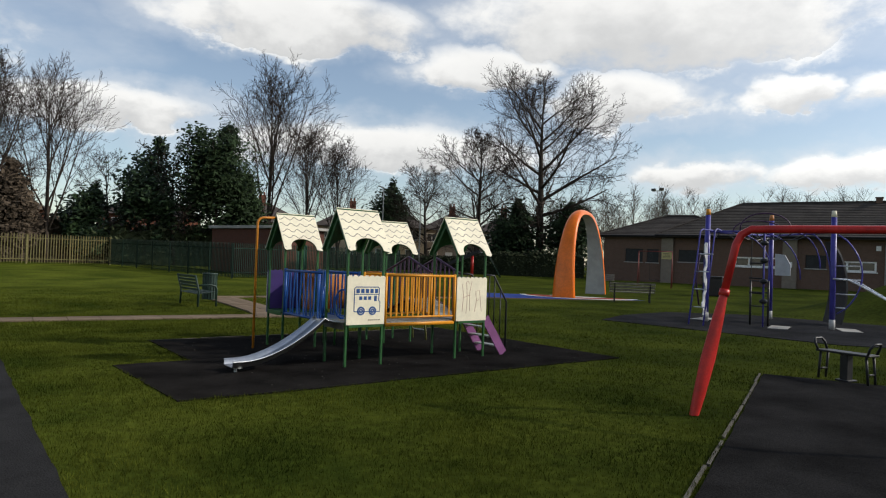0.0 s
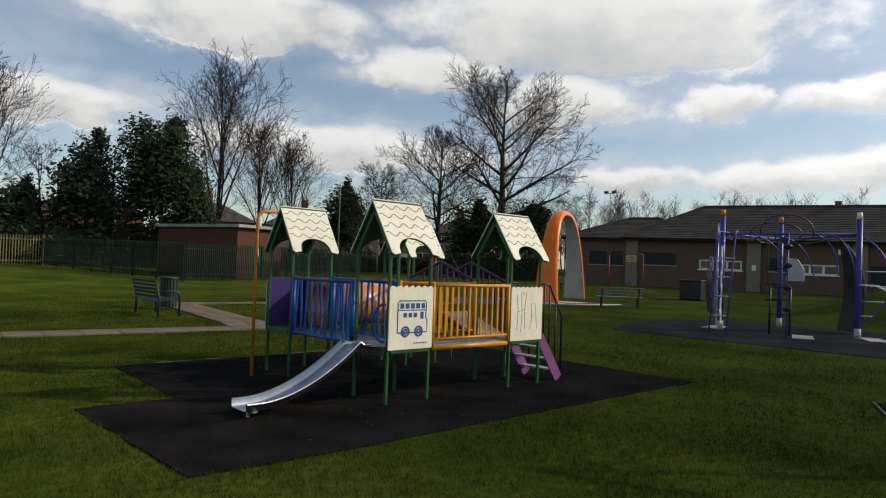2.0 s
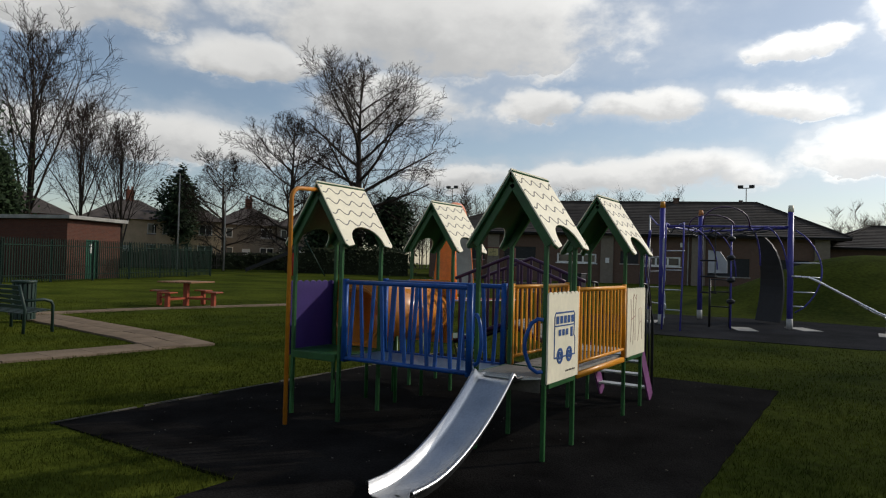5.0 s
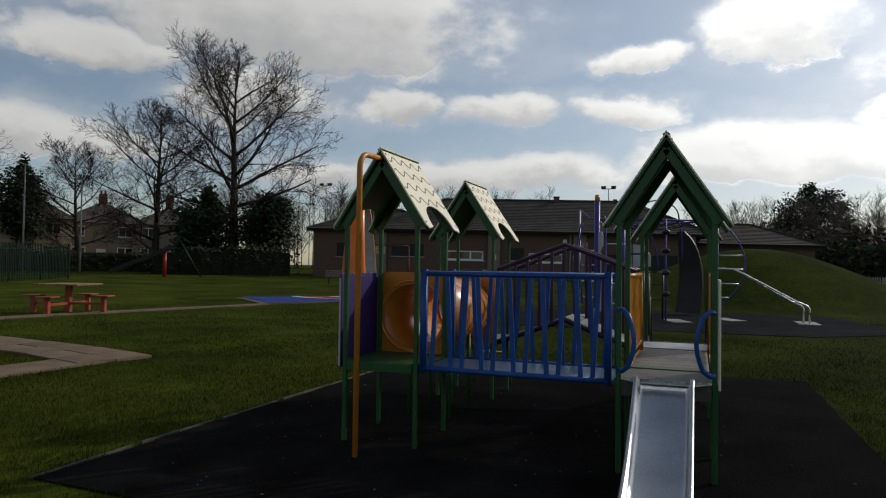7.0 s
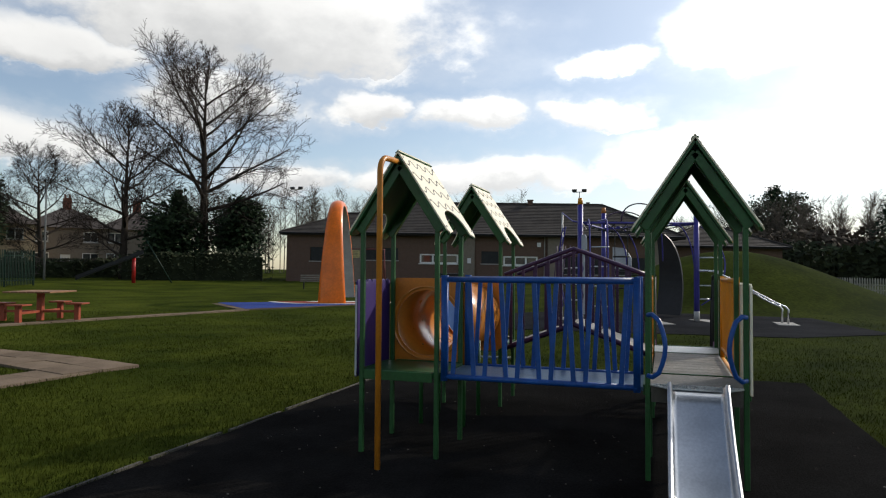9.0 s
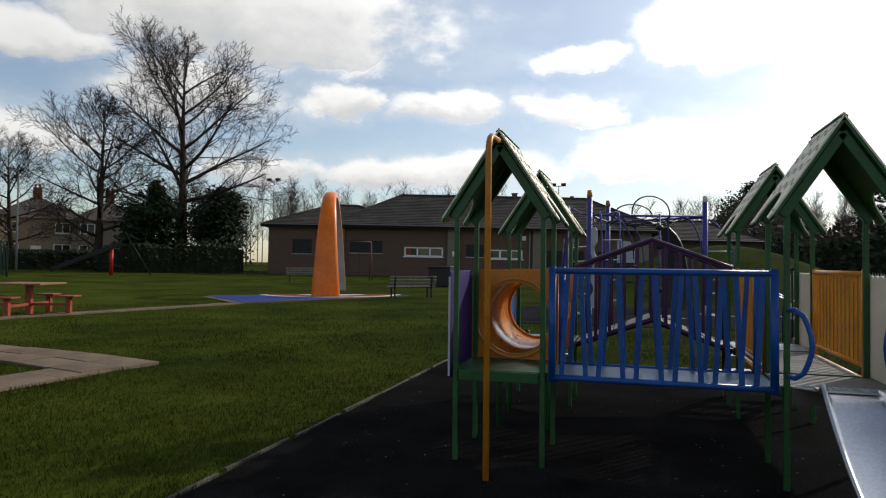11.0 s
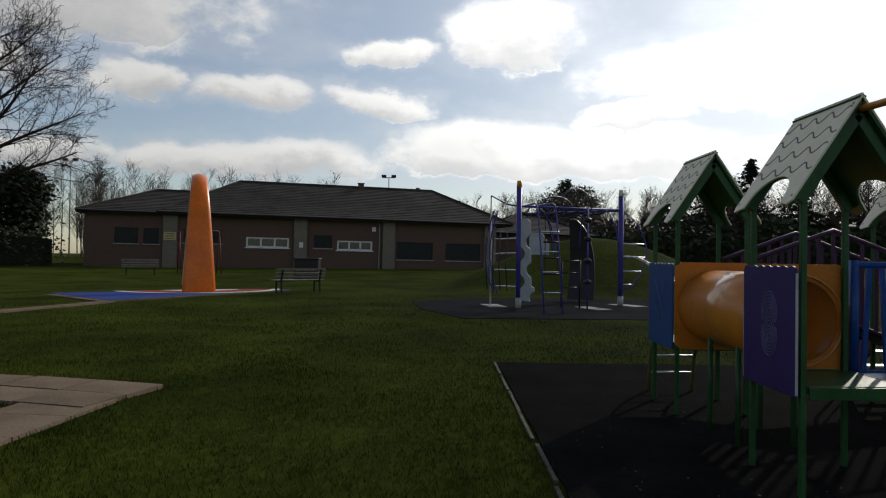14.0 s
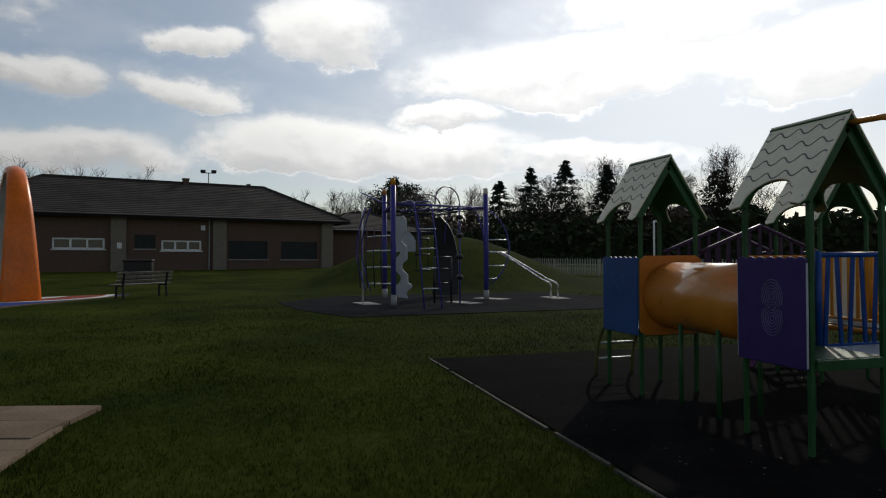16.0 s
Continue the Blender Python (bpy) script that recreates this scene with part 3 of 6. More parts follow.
# blue bridge between the slide tower and the pole tower
def blue_side(x):
    y0, y1 = HALF + 0.05, GY - HALF - 0.045
    fr = M()
    fr.tube([(x, y0, RAIL + 0.0), (x, y1, RAIL + 0.0)], 0.021, 8)
    fr.tube([(x, y0, DECK - 0.02), (x, y1, DECK - 0.02)], 0.021, 8)
    fr.box((x, y0, (RAIL + DECK) / 2 - 0.01), (0.04, 0.045, RAIL - DECK + 0.08))
    fr.box((x, y1, (RAIL + DECK) / 2 - 0.01), (0.04, 0.045, RAIL - DECK + 0.08))
    rail = part("blue_railing", fr, BLUE, unit, smooth=True)
    n = 11
    for i in range(n):
        yc = y0 + (y1 - y0) * (i + 0.7) / (n + 0.4)
        lean = 0.02 if i % 2 else -0.02
        part("bar", M().beam((x, yc - lean, DECK - 0.02), (x, yc + lean, RAIL), 0.032, 0.016, (1, 0, 0)), BLUE, rail)


blue_side(-HALF + 0.012)
blue_side(HALF - 0.012)
part("bridge_floor", M().box((0, GY / 2, DECK - 0.03), (2 * HALF - 0.09, GY - 2 * HALF - 0.02, 0.03)), surface("blue_floor", (0.10, 0.17, 0.26), 0.4, 0.3, var=0.2), unit, "worn pale blue bridge floor")


# golden bridge between the slide tower and the stair tower
def gold_side(y):
    x0, x1 = HALF + 0.03, GX - HALF - 0.03
    fr = M()
    fr.tube([(x0, y, RAIL), (x1, y, RAIL)], 0.02, 8)
    fr.tube([(x0, y, DECK + 0.06), (x1, y, DECK + 0.06)], 0.016, 8)
    fr.box(((x0 + x1) / 2, y, DECK - 0.045), (x1 - x0, 0.03, 0.05))
    for x in (x0, x1):
        fr.box((x, y, (RAIL + DECK) / 2), (0.035, 0.035, RAIL - DECK + 0.06))
    rail = part("golden_railing", fr, GOLD, unit, smooth=True)
    n = 12
    for i in range(n):
        x = x0 + (x1 - x0) * (i + 1) / (n + 1)
        part("bar", M().box((x, y, (RAIL + DECK + 0.05) / 2), (0.028, 0.014, RAIL - DECK - 0.05)), GOLD, rail)


gold_side(-HALF + 0.01)
gold_side(HALF - 0.01)
for i in range(9):
    w = (GX - 2 * HALF) / 9
    part("floor_plank", M().box((HALF + w * (i + 0.5), 0, DECK - 0.02), (w - 0.008, 2 * HALF - 0.08, 0.03)), PLANK, unit)


# dark purple humped bridge between the stair tower and the far tower
def hump(a):
    return 0.26 * (1 - abs(2 * a - 1))


def hump_side(x):
    y0, y1 = HALF + 0.03, GY - HALF - 0.03
    pts = [(i / 12) for i in range(13)]
    fr = M()
    fr.tube([(x, y0 + (y1 - y0) * a, RAIL + 0.03 + hump(a)) for a in pts], 0.021, 8)
    fr.tube([(x, y0 + (y1 - y0) * a, DECK - 0.03 + hump(a)) for a in pts], 0.026, 8)
    rail = part("humped_railing", fr, DARKPURPLE, unit, "dark purple humped railing", smooth=True)
    for i in range(11):
        a = (i + 0.5) / 11
        y = y0 + (y1 - y0) * a
        part("bar", M().box((x, y, (RAIL + DECK) / 2 + hump(a)), (0.014, 0.03, RAIL - DECK + 0.04)), DARKPURPLE, rail)


hump_side(GX - HALF + 0.012)
hump_side(GX + HALF - 0.012)
fl = M()
y0, y1 = HALF + 0.03, GY - HALF - 0.03
for i in range(12):
    a, b = i / 12, (i + 1) / 12
    fl.beam((GX, y0 + (y1 - y0) * (a + 0.006), DECK - 0.02 + hump(a)), (GX, y0 + (y1 - y0) * (b - 0.006), DECK - 0.02 + hump(b)), 2 * HALF - 0.09, 0.028)
part("humped_floor", fl, PLANK, unit)


# orange tunnel between the pole tower and the far tower
def ring_panel(x):
    """A square panel with a round hole."""
    m, n, rad = M(), 40, 0.275
    y0, y1, z0, z1 = GY - HALF - 0.014, GY + HALF + 0.014, DECK - 0.06, RAIL
    cy, cz = GY, (z0 + z1) / 2
    vs = []
    for dx in (-0.008, 0.008):
        for i in range(n):
            a = 2 * math.pi * i / n + math.pi / 4
            c, s = math.cos(a), math.sin(a)
            k = 1 / max(abs(c) / ((y1 - y0) / 2), abs(s) / ((z1 - z0) / 2))
            vs += [(x + dx, cy + rad * c, cz + rad * s), (x + dx, cy + k * c, cz + k * s)]
    fs = []
    for i in range(n):
        j = (i + 1) % n
        fs += [(2 * i, 2 * i + 1, 2 * j + 1, 2 * j), (2 * n + 2 * i, 2 * n + 2 * j, 2 * n + 2 * j + 1, 2 * n + 2 * i + 1)]
        fs += [(2 * i, 2 * j, 2 * n + 2 * j, 2 * n + 2 * i), (2 * i + 1, 2 * n + 2 * i + 1, 2 * n + 2 * j + 1, 2 * j + 1)]
    return m.add(vs, fs)


part("tunnel_panel", ring_panel(HALF + 0.014), ORANGE, unit)
part("tunnel_panel", ring_panel(GX - HALF - 0.014), ORANGE, unit)
tn, n = M(), 40
cz = (DECK - 0.06 + RAIL) / 2
vs, fs = [], []
for x, rr in ((HALF - 0.01, 0.28), (GX - HALF + 0.01, 0.28), (GX - HALF + 0.01, 0.268), (HALF - 0.01, 0.268)):
    for i in range(n):
        a = 2 * math.pi * i / n
        vs.append((x, GY + (rr + 0.03) * math.cos(a), cz + (rr + 0.03) * math.sin(a)))
for q in range(4):
    for i in range(n):
        j = (i + 1) % n
        fs.append((q * n + i, ((q + 1) % 4) * n + i, ((q + 1) % 4) * n + j, q * n + j))
part("tunnel", tn.add(vs, fs), TUNNEL, unit, "glossy orange plastic crawl tunnel", smooth=True)
for x in (HALF + 0.42, HALF + 0.92):
    part("leg", M().tube([(x, GY + 0.2, 0), (x, GY + 0.2, 0.72)], 0.02, 8), GREEN, unit, smooth=True)
    part("leg", M().tube([(x, GY - 0.2, 0), (x, GY - 0.2, 0.72)], 0.02, 8), GREEN, unit, smooth=True)


# steel slide
def slide_z(a):
    # a: 0 at the deck, 1 at the lip
    if a < 0.10:
        return DECK + 0.0
    if a > 0.9:
        return 0.085
    k = (a - 0.10) / 0.8
    return 0.085 + (DECK - 0.085) * (1 - k) ** 1.8


cx, w = 0.0, 0.162
prof = [(-w - 0.018, 0.065), (-w - 0.018, 0.08), (-w + 0.005, 0.083), (-w + 0.012, 0.012), (-w + 0.04, 0.0), (w - 0.04, 0.0), (w - 0.012, 0.012), (w - 0.005, 0.083), (w + 0.018, 0.08), (w + 0.018, 0.065)]
sl, vs, fs = M(), [], []
seg = 28
for i in range(seg + 1):
    a = i / seg
    x, z = -HALF - 0.09 - 1.46 * a, slide_z(a)
    side = 1.0 if a > 0.1 else 0.35
    for y, h in prof:
        vs.append((x, y, z + h * side))
    for y, h in reversed(prof):
        vs.append((x, y * 0.99, z + h * side - 0.008))
k = 2 * len(prof)
for i in range(seg):
    for q in range(k):
        fs.append((i * k + q, i * k + (q + 1) % k, (i + 1) * k + (q + 1) % k, (i + 1) * k + q))
slide = part("slide", sl.add(vs, fs), STEEL, unit, "worn stainless steel slide chute", smooth=True)
part("slide_foot", M().tube([(-HALF - 1.45, 0, 0), (-HALF - 1.45, 0, 0.085)], 0.022, 8).box((-HALF - 1.45, 0, 0.073), (0.05, 0.3, 0.01)), GALV, slide)
# flared tread plate between the deck and the chute, with a skirt under it
part("slide_plate", M().plate([(-0.30, 0.285), (-0.34, 0.285), (-0.455, 0.175), (-0.455, -0.175), (-0.34, -0.285), (-0.30, -0.285)], (0, 0, DECK + 0.006), (1, 0, 0), (0, 1, 0), -0.008), GALV, unit, "flared grey tread plate")
studs = M()
for i in range(9):
    for q in range(34):
        x, y = -0.315 - 0.015 * i, -0.26 + 0.02 * q + 0.01 * (i % 2)
        if abs(y) < 0.275 - max(0.0, -0.34 - x) * 0.95:
            studs.box((x, y, DECK + 0.016), (0.004, 0.011, 0.004), 45 if q % 2 else -45)
part("tread_pattern", studs, GALV, unit)
part("plate_skirt", M().box((-HALF - 0.012, 0, DECK - 0.05), (0.014, 0.56, 0.1)), GROOVE, unit, "dark skirt under the tread plate")
for sy in (-1, 1):
    y = sy * (HALF - 0.02)
    pts = [(-HALF - 0.02, y, 1.10), (-HALF - 0.05, y - sy * 0.03, 1.105)]
    pts += [(-HALF - 0.08 - 0.03 * math.sin(math.pi * i / 6), y - sy * (0.07 + 0.04 * math.sin(math.pi * i / 6)), 1.07 - 0.34 * i / 6) for i in range(7)]
    pts += [(-HALF - 0.05, y - sy * 0.03, 0.695), (-HALF - 0.02, y, 0.70)]
    part("grab_handle", M().tube(pts, 0.016, 8), BLUE, unit, "blue looped grab handle", smooth=True)

# golden sliding pole
pole = [(-HALF - 0.36, GY + 0.0, 0.0), (-HALF - 0.36, GY + 0.0, 2.08)]
for i in range(1, 7):
    a = math.pi / 2 * i / 6
    pole.append((-HALF - 0.36 + 0.11 * (1 - math.cos(a)), GY, 2.08 + 0.11 * math.sin(a)))
pole.append((-HALF - 0.02, GY, 2.20))
part("sliding_pole", M().tube(pole, 0.021, 10), POLEGOLD, unit, "golden yellow sliding pole", smooth=True)

# plum stair with dark handrails on the stair tower
for sy in (-1, 1):
    y = sy * 0.29
    st = M().beam((GX + HALF + 0.02, y, DECK - 0.0), (GX + HALF + 0.46, y, 0.02), 0.022, 0.16)
    part("stair_stringer", st, PLUM, unit, "plum coloured stair side", bevel=0.004)
    hr = M()
    hr.tube([(GX + HALF, y, RAIL + 0.03), (GX + HALF + 0.2, y, RAIL + 0.02), (GX + HALF + 0.5, y, RAIL - 0.42), (GX + HALF + 0.5, y, 0.1)], 0.016, 8)
    hr.tube([(GX + HALF + 0.1, y, RAIL + 0.02), (GX + HALF + 0.1, y, DECK - 0.05)], 0.011, 6)
    hr.tube([(GX + HALF + 0.22, y, RAIL), (GX + HALF + 0.22, y, DECK - 0.25)], 0.011, 6)
    hr.tube([(GX + HALF + 0.36, y, RAIL - 0.2), (GX + HALF + 0.36, y, DECK - 0.42)], 0.011, 6)
    part("handrail", hr, BLACK, unit, smooth=True)
for i in range(3):
    part("stair_tread", M().box((GX + HALF + 0.1 + 0.13 * i, 0, DECK - 0.16 - 0.16 * i), (0.14, 0.55, 0.02)), GALV, unit)

# bowed ladder on the far tower
for sy in (-1, 1):
    y = GY + sy * 0.22
    pts = [(GX + HALF + 0.02, y, DECK + 0.02)]
    for i in range(1, 9):
        a = math.pi / 2 * i / 8
        pts.append((GX + HALF + 0.02 + 0.40 * math.sin(a), y, DECK + 0.02 - 0.62 * (1 - math.cos(a)) - (0.03 if i == 8 else 0)))
    part("ladder_rail", M().tube(pts, 0.018, 8), surface("olive_paint", (0.10, 0.10, 0.03), 0.45) if sy < 0 else bpy.data.materials["olive_paint"], unit, smooth=True)
for i, (dx, dz) in enumerate(((0.20, -0.09), (0.33, -0.26), (0.40, -0.44))):
    part("rung", M().tube([(GX + HALF + 0.02 + dx, GY - 0.22, DECK + dz), (GX + HALF + 0.02 + dx, GY + 0.22, DECK + dz)], 0.014, 8), GALV, unit, smooth=True)


# ---- the low brick pavilion ----
BD = Vector((0.26, -0.966, 0)).normalized()
B_AT = pose(50.2, 38.9, 0.40, 0, 0.6, math.degrees(math.atan2(BD.y, BD.x)))
# local x runs along the front wall, local y into the building, z up
pav = thing("pavilion", B_AT, "low brown brick pavilion with hipped tiled roofs", "building")
WH = 4.02


def wall_with_openings(length, h, thick, openings):
    """Front wall along x from 0, its outer face at y = 0, with real openings (x0, x1, z0, z1)."""
    xs = sorted({0.0, length, *[o[0] for o in openings], *[o[1] for o in openings]})
    zs = sorted({-0.6, h, *[o[2] for o in openings], *[o[3] for o in openings]})
    m, ids = M(), {}

    def vid(x, y, z):
        key = (round(x, 4), round(y, 4), round(z, 4))
        if key not in ids:
            ids[key] = len(m.v)
            m.v.append((x, y, z))
        return ids[key]

    def filled(i, k):
        if not (0 <= i < len(xs) - 1 and 0 <= k < len(zs) - 1):
            return False
        x, z = (xs[i] + xs[i + 1]) / 2, (zs[k] + zs[k + 1]) / 2
        return not any(o[0] < x < o[1] and o[2] < z < o[3] for o in openings)

    for i in range(len(xs) - 1):
        for k in range(len(zs) - 1):
            if not filled(i, k):
                continue
            a, b, c, d = xs[i], xs[i + 1], zs[k], zs[k + 1]
            quads = [((a, 0, c), (b, 0, c), (b, 0, d), (a, 0, d)), ((a, thick, c), (a, thick, d), (b, thick, d), (b, thick, c))]
            if not filled(i - 1, k):
                quads.append(((a, 0, c), (a, 0, d), (a, thick, d), (a, thick, c)))
            if not filled(i + 1, k):
                quads.append(((b, 0, c), (b, thick, c), (b, thick, d), (b, 0, d)))
            if not filled(i, k - 1):
                quads.append(((a, 0, c), (a, thick, c), (b, thick, c), (b, 0, c)))
            if not filled(i, k + 1):
                quads.append(((a, 0, d), (b, 0, d), (b, thick, d), (a, thick, d)))
            for q in quads:
                m.f.append(tuple(vid(*p) for p in q))
    return m


SHUT = [(2.0, 3.6, 1.75, 2.9), (3.95, 5.0, 1.75, 2.9), (6.7, 9.4, 1.9, 2.9), (16.3, 17.7, 1.75, 2.75), (22.9, 25.9, 1.0, 2.4), (27.0, 30.0, 1.0, 2.4)]
WIN = [(11.2, 14.4, 1.68, 2.46), (18.1, 20.9, 1.62, 2.38)]
part("wall", wall_with_openings(31.2, WH, 0.3, SHUT + WIN), DARKBRICK, pav, "brown brick front wall")
part("wall", M().box((0.15, 5.2, WH / 2 - 0.3), (0.3, 9.8, WH + 0.6)), DARKBRICK, pav)
part("wall", M().box((31.05, 5.2, WH / 2 - 0.3), (0.3, 9.8, WH + 0.6)), DARKBRICK, pav)
part("wall", M().box((15.6, 10.2, WH / 2 - 0.3), (31.2, 0.3, WH + 0.6)), DARKBRICK, pav)
for x in (5.3, 14.75, 21.7, 30.3):
    part("brick_pier", M().box((x + 0.5, -0.12, WH / 2 - 0.3), (1.0, 0.3, WH + 0.55)), PIERBRICK, pav, "pale buff brick pier", bevel=0.01)
for x0, x1, z0, z1 in SHUT:
    sh = part("shutter", M().box(((x0 + x1) / 2, 0.14, (z0 + z1) / 2), (x1 - x0, 0.04, z1 - z0)), SHUTTER, pav, "dark closed shutter")
    sl = M()
    k = int((z1 - z0) / 0.11)
    for i in range(k):
        sl.box(((x0 + x1) / 2, 0.11, z0 + (i + 0.5) * (z1 - z0) / k), (x1 - x0 - 0.04, 0.03, 0.075))
    part("slats", sl, SHUTTER, sh)
    part("sill", M().box(((x0 + x1) / 2, -0.03, z0 - 0.05), (x1 - x0 + 0.15, 0.14, 0.08)), CONCRETE, pav)
for x0, x1, z0, z1 in WIN:
    wn = M()
    for z in (z0 + 0.05, z1 - 0.05):
        wn.box(((x0 + x1) / 2, 0.08, z), (x1 - x0, 0.08, 0.12))
    for i in range(4):
        wn.box((x0 + 0.06 + (x1 - x0 - 0.12) * i / 3, 0.08, (z0 + z1) / 2), (0.14, 0.08, z1 - z0))
    win = part("window", wn, WHITEFRAME, pav, "white framed window in three lights")
    for i in range(3):
        a = x0 + 0.13 + (x1 - x0 - 0.12) * i / 3
        part("pane", M().box((a + (x1 - x0 - 0.4) / 6, 0.10, (z0 + z1) / 2), ((x1 - x0) / 3 - 0.18, 0.012, z1 - z0 - 0.2)), PANE, win)
    part("sill", M().box(((x0 + x1) / 2, -0.02, z0 - 0.04), (x1 - x0 + 0.2, 0.16, 0.07)), WHITEFRAME, win)


def hip_roof(x0, x1, y0, y1, z, rise_z, inset, courses, parent):
    """A hipped roof of stepped tile courses; each course goes once round."""
    yc = (y0 + y1) / 2
    for i in range(courses):
        a, b = i / courses, (i + 1) / courses

        def ring(t, lift):
            return [(x0 + inset * t, y0 + (yc - y0) * t, z + rise_z * t + lift), (x1 - inset * t, y0 + (yc - y0) * t, z + rise_z * t + lift),
                    (x1 - inset * t, y1 - (y1 - yc) * t, z + rise_z * t + lift), (x0 + inset * t, y1 - (y1 - yc) * t, z + rise_z * t + lift)]

        lo, lo2, hi = ring(a, 0.0), ring(a, 0.055), ring(b, 0.012)
        vs = lo + lo2 + hi
        fs = []
        for q in range(4):
            r = (q + 1) % 4
            fs += [(q, r, 4 + r, 4 + q), (4 + q, 4 + r, 8 + r, 8 + q)]
        part("tile_course", M().add(vs, fs), ROOFTILE, parent)
    hips = M()
    for cx, rx, cy in ((x0, x0 + inset, y0), (x1, x1 - inset, y0), (x1, x1 - inset, y1), (x0, x0 + inset, y1)):
        hips.tube([(cx, cy, z + 0.06), (rx, yc, z + rise_z + 0.06)], 0.09, 6)
    hips.tube([(x0 + inset, yc, z + rise_z + 0.06), (x1 - inset, yc, z + rise_z + 0.06)], 0.1, 6)
    part("ridge_tiles", hips, ROOFTILE, parent)
    part("fascia", M().box(((x0 + x1) / 2, y0 + 0.03, z - 0.06), (x1 - x0, 0.05, 0.2)).box((x0 + 0.03, yc, z - 0.06), (0.05, y1 - y0, 0.2)).box((x1 - 0.03, yc, z - 0.06), (0.05, y1 - y0, 0.2)), FASCIA, parent)
    part("soffit", M().box(((x0 + x1) / 2, yc, z - 0.04), (x1 - x0 - 0.1, y1 - y0 - 0.1, 0.03)), FASCIA, parent)
    part("gutter", M().tube([(x0, y0 - 0.05, z + 0.0), (x1, y0 - 0.05, z + 0.0)], 0.06, 8), BLACK, parent)


hip_roof(-0.5, 11.5, -0.5, 9.0, WH + 0.02, 2.0, 4.7, 15, pav)
hip_roof(4.9, 32.6, -0.75, 10.9, WH + 0.08, 3.05, 5.6, 20, pav)
part("chimney", M().box((20.6, 5.1, WH + 3.25), (0.45, 0.45, 0.5)).box((20.6, 5.1, WH + 3.52), (0.55, 0.55, 0.08)), DARKBRICK, pav)
part("chimney", M().box((25.8, 5.6, WH + 3.2), (0.3, 0.3, 0.5)), DARKBRICK, pav)
part("downpipe", M().tube([(21.45, -0.1, 0), (21.45, -0.1, WH)], 0.05, 8), CONCRETE, pav)
sg = part("notice_board", M().box((5.8, -0.30, 2.35), (0.85, 0.04, 0.6)), SIGNYELLOW, pav, "small yellow notice on the pier")
b = M()
for i in range(4):
    b.box((5.8, -0.325, 2.53 - 0.12 * i), (0.6, 0.01, 0.035))
part("writing_bar", b, SIGNINK, sg)
part("notice", M().box((15.3, -0.30, 1.95), (0.3, 0.04, 0.42)), SIGNWHITE, pav, "small white notice on the pier")
part("alarm_box", M().box((21.0, -0.06, 3.35), (0.3, 0.1, 0.35)), SIGNWHITE, pav)
# the lower wing beyond
wing = thing("pavilion_wing", B_AT, "lower brown brick wing with a tiled hipped roof", "building")
part("wall", M().box((36.5, 7.0, 1.5), (10.5, 8.0, 4.2)), DARKBRICK, wing)
hip_roof(31.4, 42.3, 2.4, 11.6, 3.55, 1.9, 4.4, 14, wing)


# ---- palisade fences ----
def fence(name, runs, h, gap, material, label, pale_w=0.062, points=True, post_gap=2.75):
    f = thing(name, pose(0, 0, 0), label, "fence")
    w = pale_w
    if points:
        outline = [(-w / 2, 0.06), (w / 2, 0.06), (w / 2, h - 0.1), (w / 4, h - 0.02), (0, h), (-w / 4, h - 0.02), (-w / 2, h - 0.1)]
    else:
        outline = [(-w / 2, 0.04), (w / 2, 0.04), (w / 2, h), (-w / 2, h)]
    pale = M().plate(outline, (0, 0.012, 0), (1, 0, 0), (0, 0, 1), 0.02).mesh("pale", material)
    post = M().box((0, 0.07, h / 2 - 0.15), (0.1, 0.06, h + 0.2)).mesh("post", material)
    for (xa, ya), (xb, yb) in runs:
        ln = math.hypot(xb - xa, yb - ya)
        ang = math.degrees(math.atan2(yb - ya, xb - xa))
        for z in (0.35, h - 0.35):
            n = max(1, int(ln / 3))
            pts = [(xa + (xb - xa) * i / n, ya + (yb - ya) * i / n) for i in range(n + 1)]
            r = M()
            for (x0, y0), (x1, y1) in zip(pts, pts[1:]):
                r.beam((x0, y0, z + height(x0, y0)), (x1, y1, z + height(x1, y1)), 0.04, 0.05)
            part("rail", r, material, f)
        k = int(ln / gap)
        for i in range(k):
            a = (i + 0.5) / k
            x, y = xa + (xb - xa) * a, ya + (yb - ya) * a
            lean = 0.6 * noise.noise((x * 2, y * 2, 1))
            ob = part("pale", pale, None, f)
            ob.matrix_basis = pose(x, y, height(x, y) + 0.02 * noise.noise((x * 5, y * 5, 3)), 0, lean, ang)
        k = int(ln / post_gap)
        for i in range(k + 1):
            a = i / max(1, k)
            x, y = xa + (xb - xa) * a, ya + (yb - ya) * a
            ob = part("post", post, None, f)
            ob.matrix_basis = pose(x, y, height(x, y), 0, 0, ang)
    return f


CORNER = (15.9, 39.2)
fence("palisade_fence", [(CORNER, (32.2, 45.4))], 2.15, 0.15, FENCEGREEN, "dark green steel palisade fence round the brick substation")
fence("palisade_fence", [(CORNER, (13.4, 60.0))], 2.15, 0.18, FENCEGREEN, "dark green steel palisade fence beside the lawn")
fence("palisade_fence", [((13.4, 60.0), (-22.0, 57.0))], 2.3, 0.19, FENCEOLIVELIT, "olive steel palisade fence along the park edge, sunlight put into its colour")
fence("timber_fence", [((30.0, 66.0), (50.0, 56.5)), ((50.0, 56.5), (49.5, 42.0))], 1.7, 0.22, FENCEGREY, "weathered grey timber fence along the back gardens", 0.14, False)
fence("picket_fence", [((47.0, 3.0), (38.0, -2.0)), ((38.0, -2.0), (26.0, -9.5))], 0.95, 0.16, PICKET, "low pale timber picket fence", 0.075, True)


